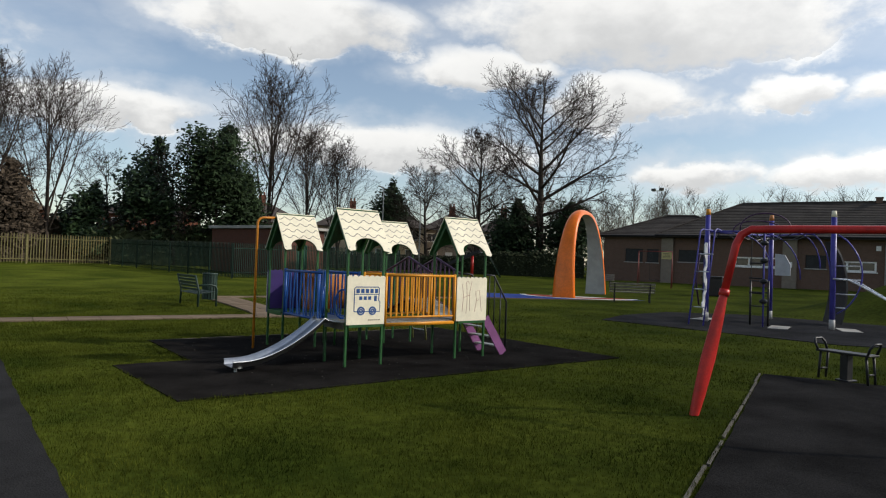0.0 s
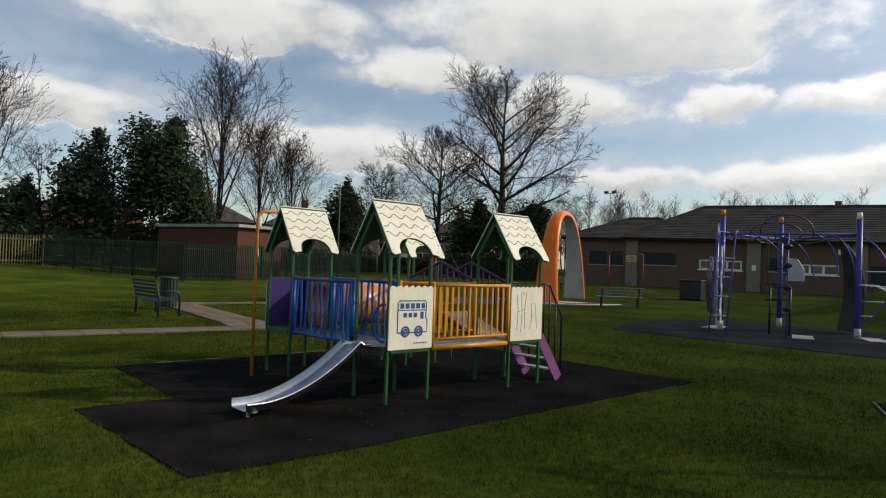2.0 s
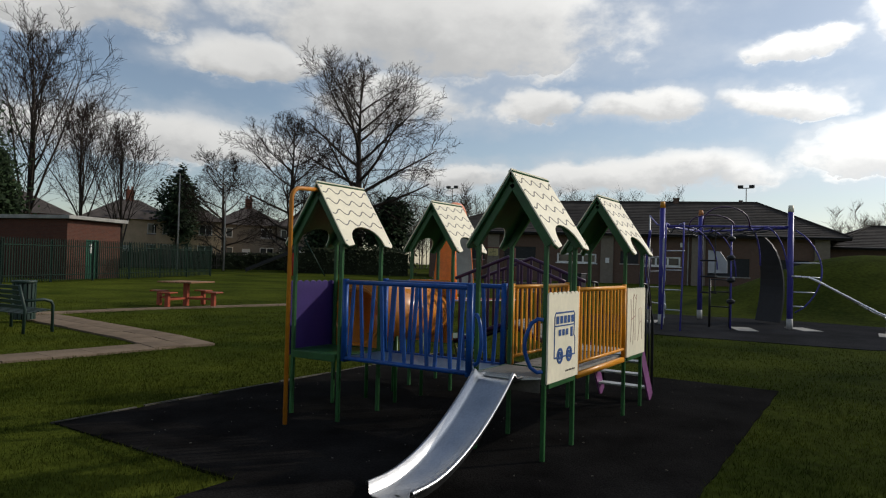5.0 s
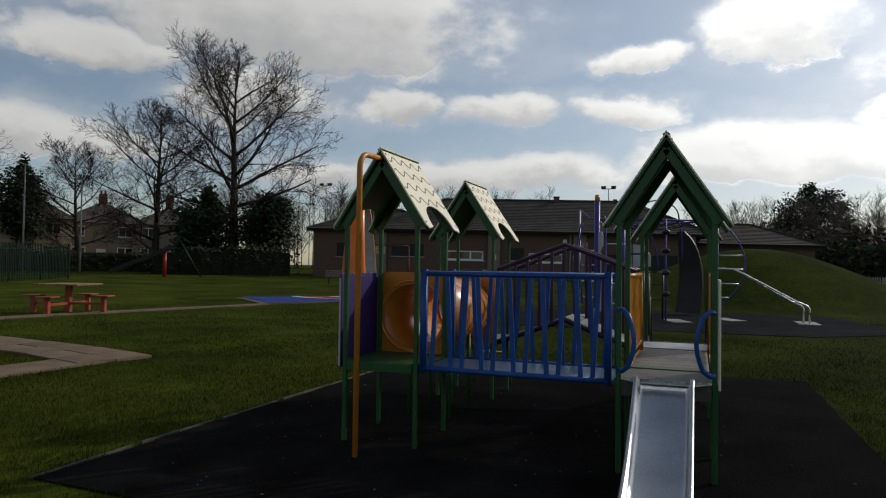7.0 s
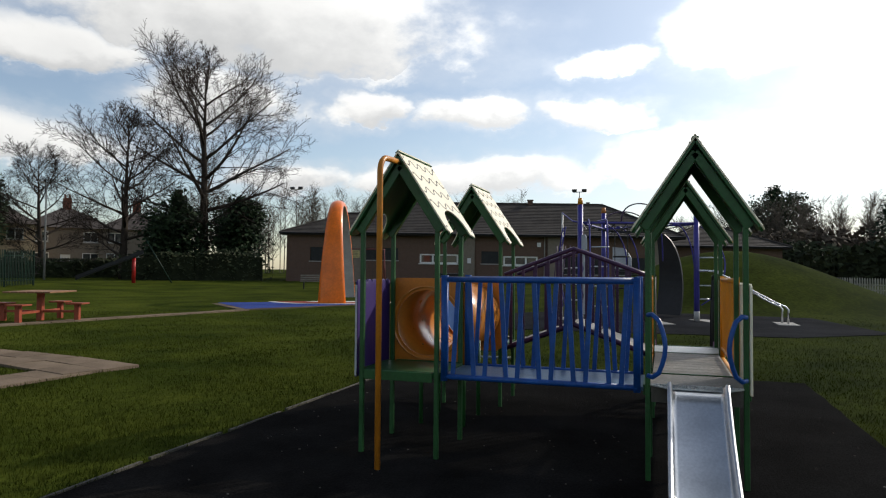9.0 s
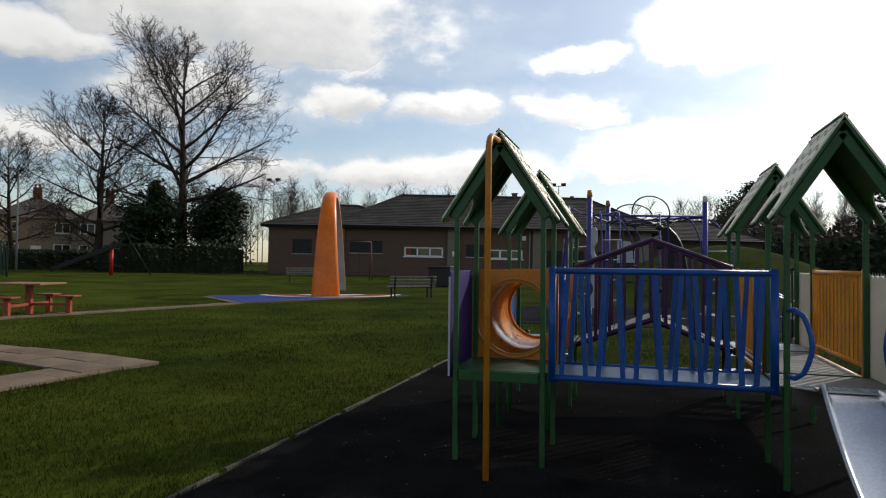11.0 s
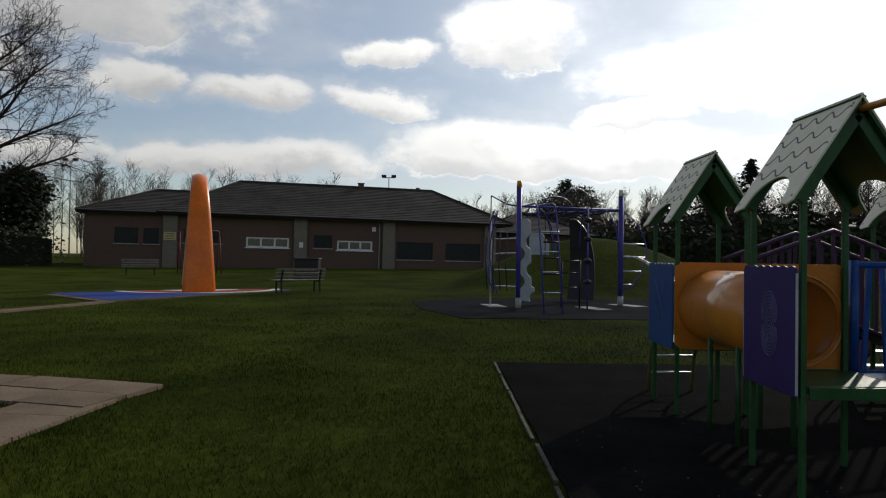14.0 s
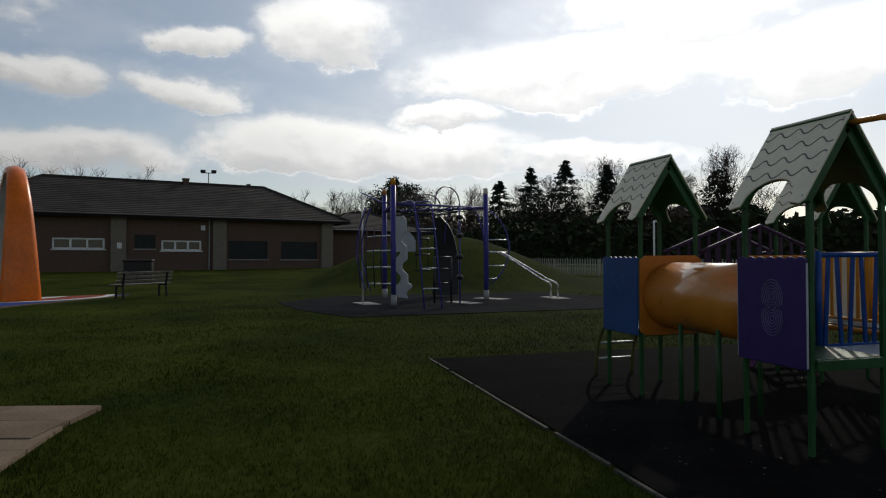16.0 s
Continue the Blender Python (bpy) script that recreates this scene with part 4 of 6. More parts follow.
# ---- paths and pads ----
def flagged_path(name, line, width, label, slab=0.62, z=0.02):
    """A path of separate concrete slabs that follows a line."""
    f = thing(name, pose(0, 0, 0), label, "path", "", "structure")
    for (xa, ya), (xb, yb) in zip(line, line[1:]):
        d = Vector((xb - xa, yb - ya))
        ln = d.length
        d.normalize()
        nrm = Vector((-d.y, d.x))
        ang = math.degrees(math.atan2(d.y, d.x))
        n, k = max(1, round(ln / slab)), max(1, round(width / slab))
        sx, sy = ln / n, width / k
        me = M().plate([(-sx / 2 + 0.007, -sy / 2 + 0.007), (sx / 2 - 0.007, -sy / 2 + 0.007), (sx / 2 - 0.007, sy / 2 - 0.007), (-sx / 2 + 0.007, sy / 2 - 0.007)], (0, 0, 0), (1, 0, 0), (0, 1, 0), 0.05).mesh("slab", SLAB)
        for i in range(n):
            for j in range(k):
                c = Vector((xa, ya)) + d * sx * (i + 0.5) + nrm * (sy * (j + 0.5) - width / 2)
                ob = part("slab", me, None, f)
                ob.matrix_basis = pose(c.x, c.y, z + height(c.x, c.y) + random.uniform(-0.004, 0.004), random.uniform(-0.3, 0.3), random.uniform(-0.3, 0.3), ang)
    return f


flagged_path("path_flags", [(-14.0, 17.9), (2.5, 16.95), (8.3, 16.4)], 0.75, "pale concrete slab path across the grass")
flagged_path("path_flags", [(8.42, 16.02), (8.8, 17.5), (9.15, 20.0), (9.6, 23.4)], 1.06, "pale concrete slab path towards the benches", z=0.026)
flagged_path("path_flags", [(9.4, 24.1), (13.0, 23.9), (20.6, 22.3)], 0.45, "narrow pale concrete slab path to the blue pad", z=0.03)
PADQ = [(20.8, 22.4), (32.2, 16.9), (37.0, 22.0), (26.5, 28.8)]
cxp, cyp = 27.6, 22.4
sheet("pavement_pad_border", [(cxp + (x - cxp) * 1.05, cyp + (y - cyp) * 1.08) for x, y in PADQ], SLAB, "pale concrete border of the pad", "paving", 0.03, 0.12)
sheet("pavement_pad", PADQ, BLUEPAD, "worn blue rubber pad", "safety surface", 0.036, 0.1)


def disc(name, r0, r1, z, material, label):
    m, n = M(), 48
    vs = [(27.6 + r * math.cos(2 * math.pi * i / n), 22.4 + r * math.sin(2 * math.pi * i / n), zz) for zz in (z, z - 0.06) for r in (r0, r1) for i in range(n)]
    fs = []
    for i in range(n):
        j = (i + 1) % n
        fs += [(i, n + i, n + j, j), (n + i, 3 * n + i, 3 * n + j, n + j), (i, j, 2 * n + j, 2 * n + i), (2 * n + i, 2 * n + j, 3 * n + j, 3 * n + i)]
    solid(name, m.add(vs, fs), material, label, "pad ring", "structure")


disc("pavement_ring_white", 2.75, 3.05, 0.041, WHITEPAINT, "white ring in the blue pad")
disc("pavement_ring_red", 1.6, 2.745, 0.041, REDPAD, "dull red ring in the blue pad")
disc("pavement_ring_pale", 0.05, 1.595, 0.041, WHITEPAINT, "pale centre of the ringed pad")
def edging(name, line, label):
    e = thing(name, pose(0, 0, 0), label, "edging", "", "structure")
    for (xa, ya), (xb, yb) in zip(line, line[1:]):
        ln = math.hypot(xb - xa, yb - ya)
        n = max(1, round(ln / 0.9))
        for i in range(n):
            a, b = (i + 0.01 + 0.12 * random.random()) / n, (i + 0.99) / n
            if random.random() < 0.12:
                continue
            j = random.uniform(-0.012, 0.012)
            part("kerb_stone", M().beam((xa + (xb - xa) * a, ya + (yb - ya) * a + j, -0.022), (xa + (xb - xa) * b, ya + (yb - ya) * b + j, -0.022 + random.uniform(-0.006, 0.004)), 0.027, 0.06), EDGING, e)


edging("edging_play", [(10.8, 12.42), (4.36, 12.42)], "thin worn concrete edging beside the rubber")
edging("edging_swing", [(4.4, 2.2), (11.36, 5.08)], "thin worn concrete edging beside the swing")


# ---- orange arch ----
def arch():
    ax, ay, bx, by = 25.3, 21.5, 30.0, 23.35
    mx, my = (ax + bx) / 2, (ay + by) / 2
    half = math.hypot(bx - ax, by - ay) / 2
    root = thing("arch_sculpture", pose(mx, my, 0.04, 0, 0, math.degrees(math.atan2(by - ay, bx - ax))), "tall glossy orange arch with a grey inner face", "arch")
    n, H = 44, 4.28
    outer, inner = [], []
    for i in range(n + 1):
        t = math.pi * i / n
        c, s = math.cos(t), math.sin(t)
        x = -half * math.copysign(abs(c) ** 0.78, c)
        z = H * s ** 0.92
        w = 0.245 + 0.305 * (1 - (z / H)) ** 0.9
        outer.append((x, z, w))
        k = 0.15
        inner.append((x * (1 - k / half), z - k * s, w))
    m, vs, fs = M(), [], []
    for x, z, w in outer:
        # rounded orange shell, a little bowed across its width
        for q in range(7):
            a = -1 + 2 * q / 6
            bow = 0.09 * (1 - a * a)
            r = math.hypot(x, z) or 1
            vs.append((x + bow * x / r, a * w, z + bow * z / r))
    for i in range(n):
        for q in range(6):
            fs.append((i * 7 + q, i * 7 + q + 1, (i + 1) * 7 + q + 1, (i + 1) * 7 + q))
    o = len(vs)
    for x, z, w in inner:
        vs += [(x, -w, z), (x, w, z)]
    for i in range(n):
        fs += [(i * 7, (i + 1) * 7, o + 2 * i + 2, o + 2 * i), (i * 7 + 6, o + 2 * i + 1, o + 2 * i + 3, (i + 1) * 7 + 6)]
    part("shell", m.add(vs, fs), ARCHORANGE, root, smooth=True)
    m, vs, fs = M(), [], []
    for x, z, w in inner:
        vs += [(x, -w, z), (x, w, z)]
    for i in range(n):
        fs.append((2 * i, 2 * i + 2, 2 * i + 3, 2 * i + 1))
    part("inner_face", m.add(vs, fs), ARCHGREY, root, "matt grey inner face", smooth=True)


arch()


# ---- benches, table, bin ----
def bench(at, wood, metal, label, length=1.65, group=""):
    b = thing("park_bench", at, label, "bench", group)
    for x in (-length / 2 + 0.22, length / 2 - 0.22):
        f = M().beam((x, -0.20, 0), (x, -0.17, 0.42), 0.05, 0.05, (1, 0, 0)).beam((x, 0.24, 0), (x, 0.20, 0.45), 0.05, 0.05, (1, 0, 0))
        f.beam((x, -0.2, 0.40), (x, 0.24, 0.40), 0.05, 0.05).beam((x, 0.20, 0.42), (x, 0.31, 0.84), 0.05, 0.05, (1, 0, 0))
        part("bench_end", f, metal, b)
    for i in range(4):
        part("seat_slat", M().box((0, -0.20 + 0.12 * i, 0.445), (length, 0.09, 0.035)), wood, b, bevel=0.006)
    for i in range(3):
        part("back_slat", M().beam((-length / 2, 0.205 + 0.032 * i, 0.55 + 0.13 * i), (length / 2, 0.205 + 0.032 * i, 0.55 + 0.13 * i), 0.03, 0.09, (0, 0.24, 1)), wood, b, bevel=0.006)
    return b


bench(pose(26.2, 18.27, height(26.2, 18.27), 0, 0, 130.0), BENCHWOOD, BLACK, "dark slatted park bench at the edge of the pad", 1.95)
bench(pose(37.4, 29.0, height(37.4, 29.0), 0, 0, -64.0), BENCHWOOD, BLACK, "slatted park bench on the grass beyond the arch", 1.8)


def metal_bench(at):
    b = thing("metal_bench", at, "dark green metal bench with curved arms beside the path", "bench")
    for x in (-0.75, 0.75):
        f = M().tube([(x, -0.28, 0), (x, -0.28, 0.52), (x, -0.24, 0.60), (x, -0.1, 0.64), (x, 0.24, 0.62)], 0.03, 8)
        f.tube([(x, 0.26, 0), (x, 0.24, 0.45), (x, 0.36, 0.92)], 0.03, 8)
        part("bench_arm", f, BENCHGREEN, b, smooth=True)
    for i in range(6):
        part("seat_slat", M().box((0, -0.24 + 0.095 * i, 0.43 - 0.01 * i), (1.5, 0.07, 0.02)), BENCHGREEN, b, bevel=0.004)
    for i in range(5):
        part("back_slat", M().beam((-0.75, 0.25 + 0.022 * i, 0.50 + 0.095 * i), (0.75, 0.25 + 0.022 * i, 0.50 + 0.095 * i), 0.02, 0.07, (0, 0.25, 1)), BENCHGREEN, b, bevel=0.004)


metal_bench(pose(7.79, 20.41, 0, 0, 0, 92))
lb = thing("litter_bin", pose(8.72, 22.1, 0.0), "dark green slatted litter bin beside the path", "bin")
part("bin_body", M().tube([(0, 0, 0.06), (0, 0, 0.86)], 0.20, 16), BLACK, lb, smooth=True)
part("bin_rim", M().tube([(0, 0, 0.86), (0, 0, 0.92)], 0.245, 16), BENCHGREEN, lb, smooth=True)
for i in range(16):
    a = 2 * math.pi * i / 16
    part("bin_slat", M().box((0.222 * math.cos(a), 0.222 * math.sin(a), 0.46), (0.02, 0.062, 0.8), math.degrees(a)), BENCHGREEN, lb)

gb = thing("storage_bin", pose(36.0, 19.9, height(36.0, 19.9)), "large dark plastic storage bin near the pavilion", "bin")
part("bin_body", M().box((0, 0, 0.5), (0.8, 1.2, 1.0)), BLACK, gb, bevel=0.04)
part("lid", M().box((0, 0, 1.04), (0.88, 1.28, 0.1)), BLACK, gb, bevel=0.03)

sb = thing("backless_bench", pose(11.85, 4.07, 0.006, 0, 0, -100), "small dark metal backless bench with raised curved ends", "bench")
part("seat", M().box((0, 0, 0.41), (0.78, 0.26, 0.03)), BLACK, sb, bevel=0.01)
for sx in (-1, 1):
    for y in (-0.09, 0.09):
        part("leg", M().tube([(sx * 0.36, y, 0), (sx * 0.33, y, 0.40)], 0.018, 8), BLACK, sb, smooth=True)
    part("leg_brace", M().tube([(sx * 0.345, -0.09, 0.14), (sx * 0.345, 0.09, 0.14)], 0.014, 6), BLACK, sb, smooth=True)
    part("raised_end", M().tube([(sx * 0.36, -0.11, 0.42), (sx * 0.40, -0.12, 0.52), (sx * 0.43, -0.08, 0.58), (sx * 0.43, 0.08, 0.58), (sx * 0.40, 0.12, 0.52), (sx * 0.36, 0.11, 0.42)], 0.018, 8), BLACK, sb, smooth=True)
part("pedestal", M().box((0, 0, 0.2), (0.11, 0.14, 0.4)), BLACK, sb, bevel=0.01)
part("pedestal_foot", M().box((0, 0, 0.012), (0.2, 0.22, 0.024)), BLACK, sb, bevel=0.005)

pt = thing("picnic_table", pose(14.55, 24.3, 0.0, 0, 0, 20), "red-brown picnic table with four attached stools", "picnic table")
for i in range(6):
    part("top_slat", M().box((0, -0.5 + 0.2 * i, 0.76), (1.3, 0.18, 0.04)), TABLEWOOD, pt, bevel=0.006)
part("table_post", M().box((0, 0, 0.38), (0.14, 0.14, 0.74)), TABLERED, pt, bevel=0.01)
for i in range(4):
    a = math.pi / 2 * i
    c, s = math.cos(a), math.sin(a)
    part("arm", M().beam((0, 0, 0.25), (0.95 * c, 0.95 * s, 0.25), 0.06, 0.06), TABLERED, pt)
    part("stool_post", M().box((0.95 * c, 0.95 * s, 0.22), (0.12, 0.12, 0.44), i * 90), TABLERED, pt, bevel=0.008)
    part("stool_seat", M().box((0.95 * c, 0.95 * s, 0.455), (0.42, 0.42, 0.04), i * 90), TABLERED, pt, bevel=0.01)


# ---- red swing ----
sw = thing("swing_frame", pose(7.75, 4.0, 0.0), "red tubular swing frame with flared leaning legs", "swing")
BAR = Vector((0.42, -0.91, 0)).normalized()


def swing_leg(base, lean):
    m = M()
    radii = [(0.0, 0.052), (0.1, 0.075), (0.3, 0.095), (0.5, 0.075), (0.62, 0.05), (0.66, 0.045)]
    vs, fs, n = [], [], 12
    side = lean.cross(Vector((0, 0, 1))).normalized()
    fwd = Vector((lean.x, lean.y, 0)).normalized()
    for a, r in radii:
        c = base + lean * a
        for q in range(n):
            t = 2 * math.pi * q / n
            vs.append(c + fwd * r * math.cos(t) + side * 0.045 * math.sin(t))
    for i in range(len(radii) - 1):
        for q in range(n):
            fs.append((i * n + q, i * n + (q + 1) % n, (i + 1) * n + (q + 1) % n, (i + 1) * n + q))
    part("flared_leg", m.add(vs, fs), RED, sw, smooth=True)
    part("collar", M().tube([base + lean * 0.645, base + lean * 0.68], 0.056, 12), RED, sw, smooth=True)
    return base + lean * 0.66


lean1 = Vector((0.50, -0.18, 1.98))
a = swing_leg(Vector((0, 0, 0)), lean1)
END = 3.4
far = Vector((0.54, -0.2, 0)) + BAR * (END + 0.55) + Vector((0, 0, 0))
b = swing_leg(Vector((far.x + 0.02, far.y, 0)), Vector((-BAR.x * 0.5, -BAR.y * 0.5, 1.98)))
pts = [a, lean1 * 0.93, lean1 * 0.985 + BAR * 0.03, lean1 + BAR * 0.12 + Vector((0, 0, 0.03))]
for i in range(1, 9):
    pts.append(lean1 + BAR * (0.12 + (END - 0.3) * i / 8) + Vector((0, 0, 0.035)))
tip = Vector((far.x + 0.02, far.y, 0)) + Vector((-BAR.x * 0.5, -BAR.y * 0.5, 1.98))
pts += [tip, b]
part("crossbar", M().tube(pts, 0.043, 12), RED, sw, smooth=True)


# ---- climbing frame ----
cf = thing("climbing_frame", pose(0, 0, 0.012), "violet climbing frame with rungs, nets and steel slide rails", "climbing frame")
P1, P2, P3 = (19.99, 11.06), (21.25, 8.0), (23.24, 10.7)
for (x, y), h, capm in ((P1, 3.4, GOLD), (P2, 3.32, CREAM), (P3, 3.42, POSTCAP)):
    po = part("post", M().tube([(x, y, 0), (x, y, h - 0.18)], 0.075, 14), VIOLET, cf, smooth=True)
    part("post_cap", M().tube([(x, y, h - 0.18), (x, y, h)], 0.076, 14, 0.06), capm, po, smooth=True)
    part("post_foot", M().tube([(x, y, 0), (x, y, 0.28)], 0.08, 14), ARCHGREY, po, smooth=True)
TOPZ = 2.72
for a, b in ((P1, P2), (P1, P3), (P2, P3)):
    part("top_bar", M().tube([(*a, TOPZ), (*b, TOPZ + 0.02)], 0.03, 8), VIOLET, cf, smooth=True)
# sagging chains of the overhead net
for k in range(9):
    f = (k + 1) / 10
    a = Vector((P1[0] + (P2[0] - P1[0]) * f, P1[1] + (P2[1] - P1[1]) * f, TOPZ))
    b = Vector((P3[0], P3[1], TOPZ)) if k % 2 else Vector((P1[0] + (P3[0] - P1[0]) * f, P1[1] + (P3[1] - P1[1]) * f, TOPZ))
    pts = [a.lerp(b, i / 8) - Vector((0, 0, 0.16 * math.sin(math.pi * i / 8) + 0.03 * (i % 2))) for i in range(9)]
    part("net_chain", M().tube(pts, 0.016, 5), BLACK, cf)
# ladder between the first post and the slim white pole
wx, wy = 21.15, 11.72
part("white_pole", M().tube([(wx, wy, 0), (wx, wy, 3.1)], 0.024, 8), surface("galvanised_pole", (0.5, 0.5, 0.48), 0.5, 0.4), cf, "slim pale steel pole", smooth=True)
part("stay", M().tube([(wx, wy, 3.1), (wx * 0.4 + P1[0] * 0.6, wy * 0.4 + P1[1] * 0.6, 2.8), (P1[0], P1[1], 2.72)], 0.02, 6), VIOLET, cf, smooth=True)
for z in (0.55, 1.0, 1.45, 1.85):
    part("rung", M().tube([(wx - 0.2, wy - 0.1, z), (P1[0], P1[1], z + 0.02)], 0.02, 6), STEEL, cf, smooth=True)
for q in (0.0, 0.25):
    hoop = [(wx - 0.25 - q * 0.8 + 0.42 * math.sin(math.pi * i / 14) * (1 - q), wy - 0.06 - q * 0.4 + 0.2 * math.sin(math.pi * i / 14), 0.35 + 2.3 * i / 14) for i in range(15)]
    part("bowed_rail", M().tube(hoop, 0.02, 6), VIOLET, cf, smooth=True)
# wavy pale climbing panel beside the first post
pn = []
for i in range(49):
    z = 0.22 + 2.15 * i / 48
    pn.append((0.03 + 0.24 * max(0.0, math.cos((z - 0.72) * 8.6)) ** 0.8 * (1.0 if z < 2.0 else 0.0), z))
for i in range(49):
    z = 2.37 - 2.15 * i / 48
    pn.append((0.62 - 0.26 * max(0.0, -math.cos((z - 0.72) * 8.6 + 0.5)) ** 0.7 + (0.16 if z < 0.6 else 0.0) - 0.1 * z / 2.4, z))
d12 = Vector((P2[0] - P1[0], P2[1] - P1[1], 0)).normalized()
part("wavy_panel", M().plate(pn, Vector((P1[0] - 0.07, P1[1] - 0.03, 0)), Vector((-0.94, -0.36, 0)).normalized(), (0, 0, 1), 0.03), CLIMBGREY, cf, "pale grey wavy climbing panel")
# tall dark curved panel
vs, fs, m = [], [], M()
across, outward = Vector((-0.58, -0.81, 0)), Vector((-0.81, 0.58, 0))
for i in range(13):
    k = i / 12
    lo, hi = -0.44 + 0.05 * k ** 4, 0.44 - 0.30 * k ** 2.2 - 0.25 * k ** 10
    c = Vector((23.15, 8.75, 0.05 + 2.5 * k)) - outward * 0.2 * math.sin(math.pi * k)
    for w in (lo, hi):
        for off in (-0.03, 0.03):
            vs.append(c + across * w + outward * off)
for i in range(12):
    j, k = 4 * i, 4 * i + 4
    fs += [(j, j + 2, k + 2, k), (j + 1, k + 1, k + 3, j + 3), (j, k, k + 1, j + 1), (j + 2, j + 3, k + 3, k + 2)]
fs += [(0, 1, 3, 2), (48, 50, 51, 49)]
part("curved_panel", m.add(vs, fs), BLACK, cf, "tall black curved climbing panel")
# pole with round foot holds
bx, by = 19.85, 9.25
bp = part("ball_pole", M().tube([(bx, by, 0), (bx, by, 2.72)], 0.022, 8), VIOLET, cf, smooth=True)
for z in (0.72, 1.28, 1.86, 2.36):
    pts = [(bx, by, z - 0.09 + 0.18 * i / 6) for i in range(7)]
    m = M()
    vs, fs, n = [], [], 12
    for i in range(7):
        t = math.pi * i / 6
        for q in range(n):
            vs.append((bx + 0.11 * math.sin(t) * math.cos(2 * math.pi * q / n) + 0.0001 * q, by + 0.11 * math.sin(t) * math.sin(2 * math.pi * q / n), z - 0.075 * math.cos(t)))
    for i in range(6):
        for q in range(n):
            fs.append((i * n + q, i * n + (q + 1) % n, (i + 1) * n + (q + 1) % n, (i + 1) * n + q))
    part("foot_hold", m.add(vs, fs), BLACK, bp, smooth=True)
# hoops above the top bars
for sx, hgt in ((0.0, 0.52), (0.45, 0.34)):
    pts = [(20.3 + sx + 0.5 * math.cos(math.pi * i / 14), 9.45 + sx - 0.5 * math.cos(math.pi * i / 14), TOPZ + hgt * math.sin(math.pi * i / 14) ** 0.8) for i in range(15)]
    part("hoop", M().tube(pts, 0.02, 6), DARKPURPLE, cf, smooth=True)
# ladder of rungs bowed round the second post
pts = [(P2[0], P2[1] - 0.12 - 0.62 * math.sin(math.pi * i / 14) ** 0.7, 0.45 + 2.2 * i / 14) for i in range(15)]
part("bowed_rail", M().tube(pts, 0.02, 6), VIOLET, cf, smooth=True)
for z in (0.62, 1.0, 1.4, 1.78):
    part("rung", M().tube([(P2[0], P2[1], z), (P2[0], P2[1] - 0.12 - 0.6 * math.sin(math.pi * (z - 0.45) / 2.2) ** 0.7, z)], 0.018, 6), STEEL, cf, smooth=True)
# inner arched ladder and hanging steps
for q in range(2):
    yy = 10.2 - 0.35 * q
    part("hanging_chain", M().tube([(21.0, yy, TOPZ), (21.0, yy, 0.9)], 0.014, 5), BLACK, cf)
for z in (0.9, 1.35, 1.8):
    part("hanging_step", M().tube([(21.0, 10.25, z), (21.0, 9.8, z)], 0.025, 6), BLACK, cf, smooth=True)
# bent ladder that leans out from the first post
for off in (0.0, 0.45):
    pts = [(18.35, 10.62 - off, 0.0), (18.72, 10.66 - off, 1.6), (18.95, 10.7 - off, 2.5), (19.02, 10.72 - off, 2.68), (19.2, 10.75 - off, 2.74), (19.9, 10.85 - off * 0.6, 2.74)]
    part("bent_ladder_rail", M().tube(pts, 0.022, 6), VIOLET, cf, smooth=True)
for z in (0.5, 1.0, 1.5, 2.0):
    x = 18.35 + z * 0.235
    part("rung", M().tube([(x, 10.64, z), (x, 10.19, z)], 0.018, 6), STEEL, cf, smooth=True)
# arched bars inside the frame
for a, b, z0 in (((20.4, 10.5), (21.6, 9.9), 1.55), ((21.9, 10.2), (22.9, 9.6), 1.35), ((21.2, 9.0), (22.6, 8.9), 1.7), ((20.9, 8.6), (21.25, 8.05), 1.3)):
    pts = [(a[0] + (b[0] - a[0]) * math.sin(math.pi / 2 * i / 8), a[1] + (b[1] - a[1]) * math.sin(math.pi / 2 * i / 8), z0 + (TOPZ - z0) * math.cos(math.pi / 2 * i / 8)) for i in range(9)]
    part("arched_bar", M().tube(pts, 0.02, 6), VIOLET, cf, smooth=True)
# low dark uprights with cross rungs, and a small grey infill panel
for x, y in ((20.3, 9.85), (20.35, 9.35)):
    part("upright", M().tube([(x, y, 0), (x, y, 1.3)], 0.03, 8), BLACK, cf, smooth=True)
for z in (0.55, 0.95, 1.28):
    part("rung", M().tube([(20.3, 9.85, z), (20.35, 9.35, z)], 0.018, 6), BLACK, cf, smooth=True)
part("infill_panel", M().plate([(0, 1.45), (0.62, 1.45), (0.62, 1.8), (0.4, 2.1), (0, 2.15)], (22.9, 10.4, 0), (-0.35, -0.94, 0), (0, 0, 1), 0.02), CLIMBGREY, cf, "small pale grey infill panel")
# hanging pod of bars beside the first post
for q in range(4):
    yy = 11.35 + 0.16 * q
    part("pod_bar", M().tube([(20.1 + 0.25 * q, yy, 2.1), (20.0 + 0.25 * q, yy + 0.06, 1.2), (20.1 + 0.25 * q, yy, 0.45)], 0.016, 5), DARKPURPLE, cf, smooth=True)
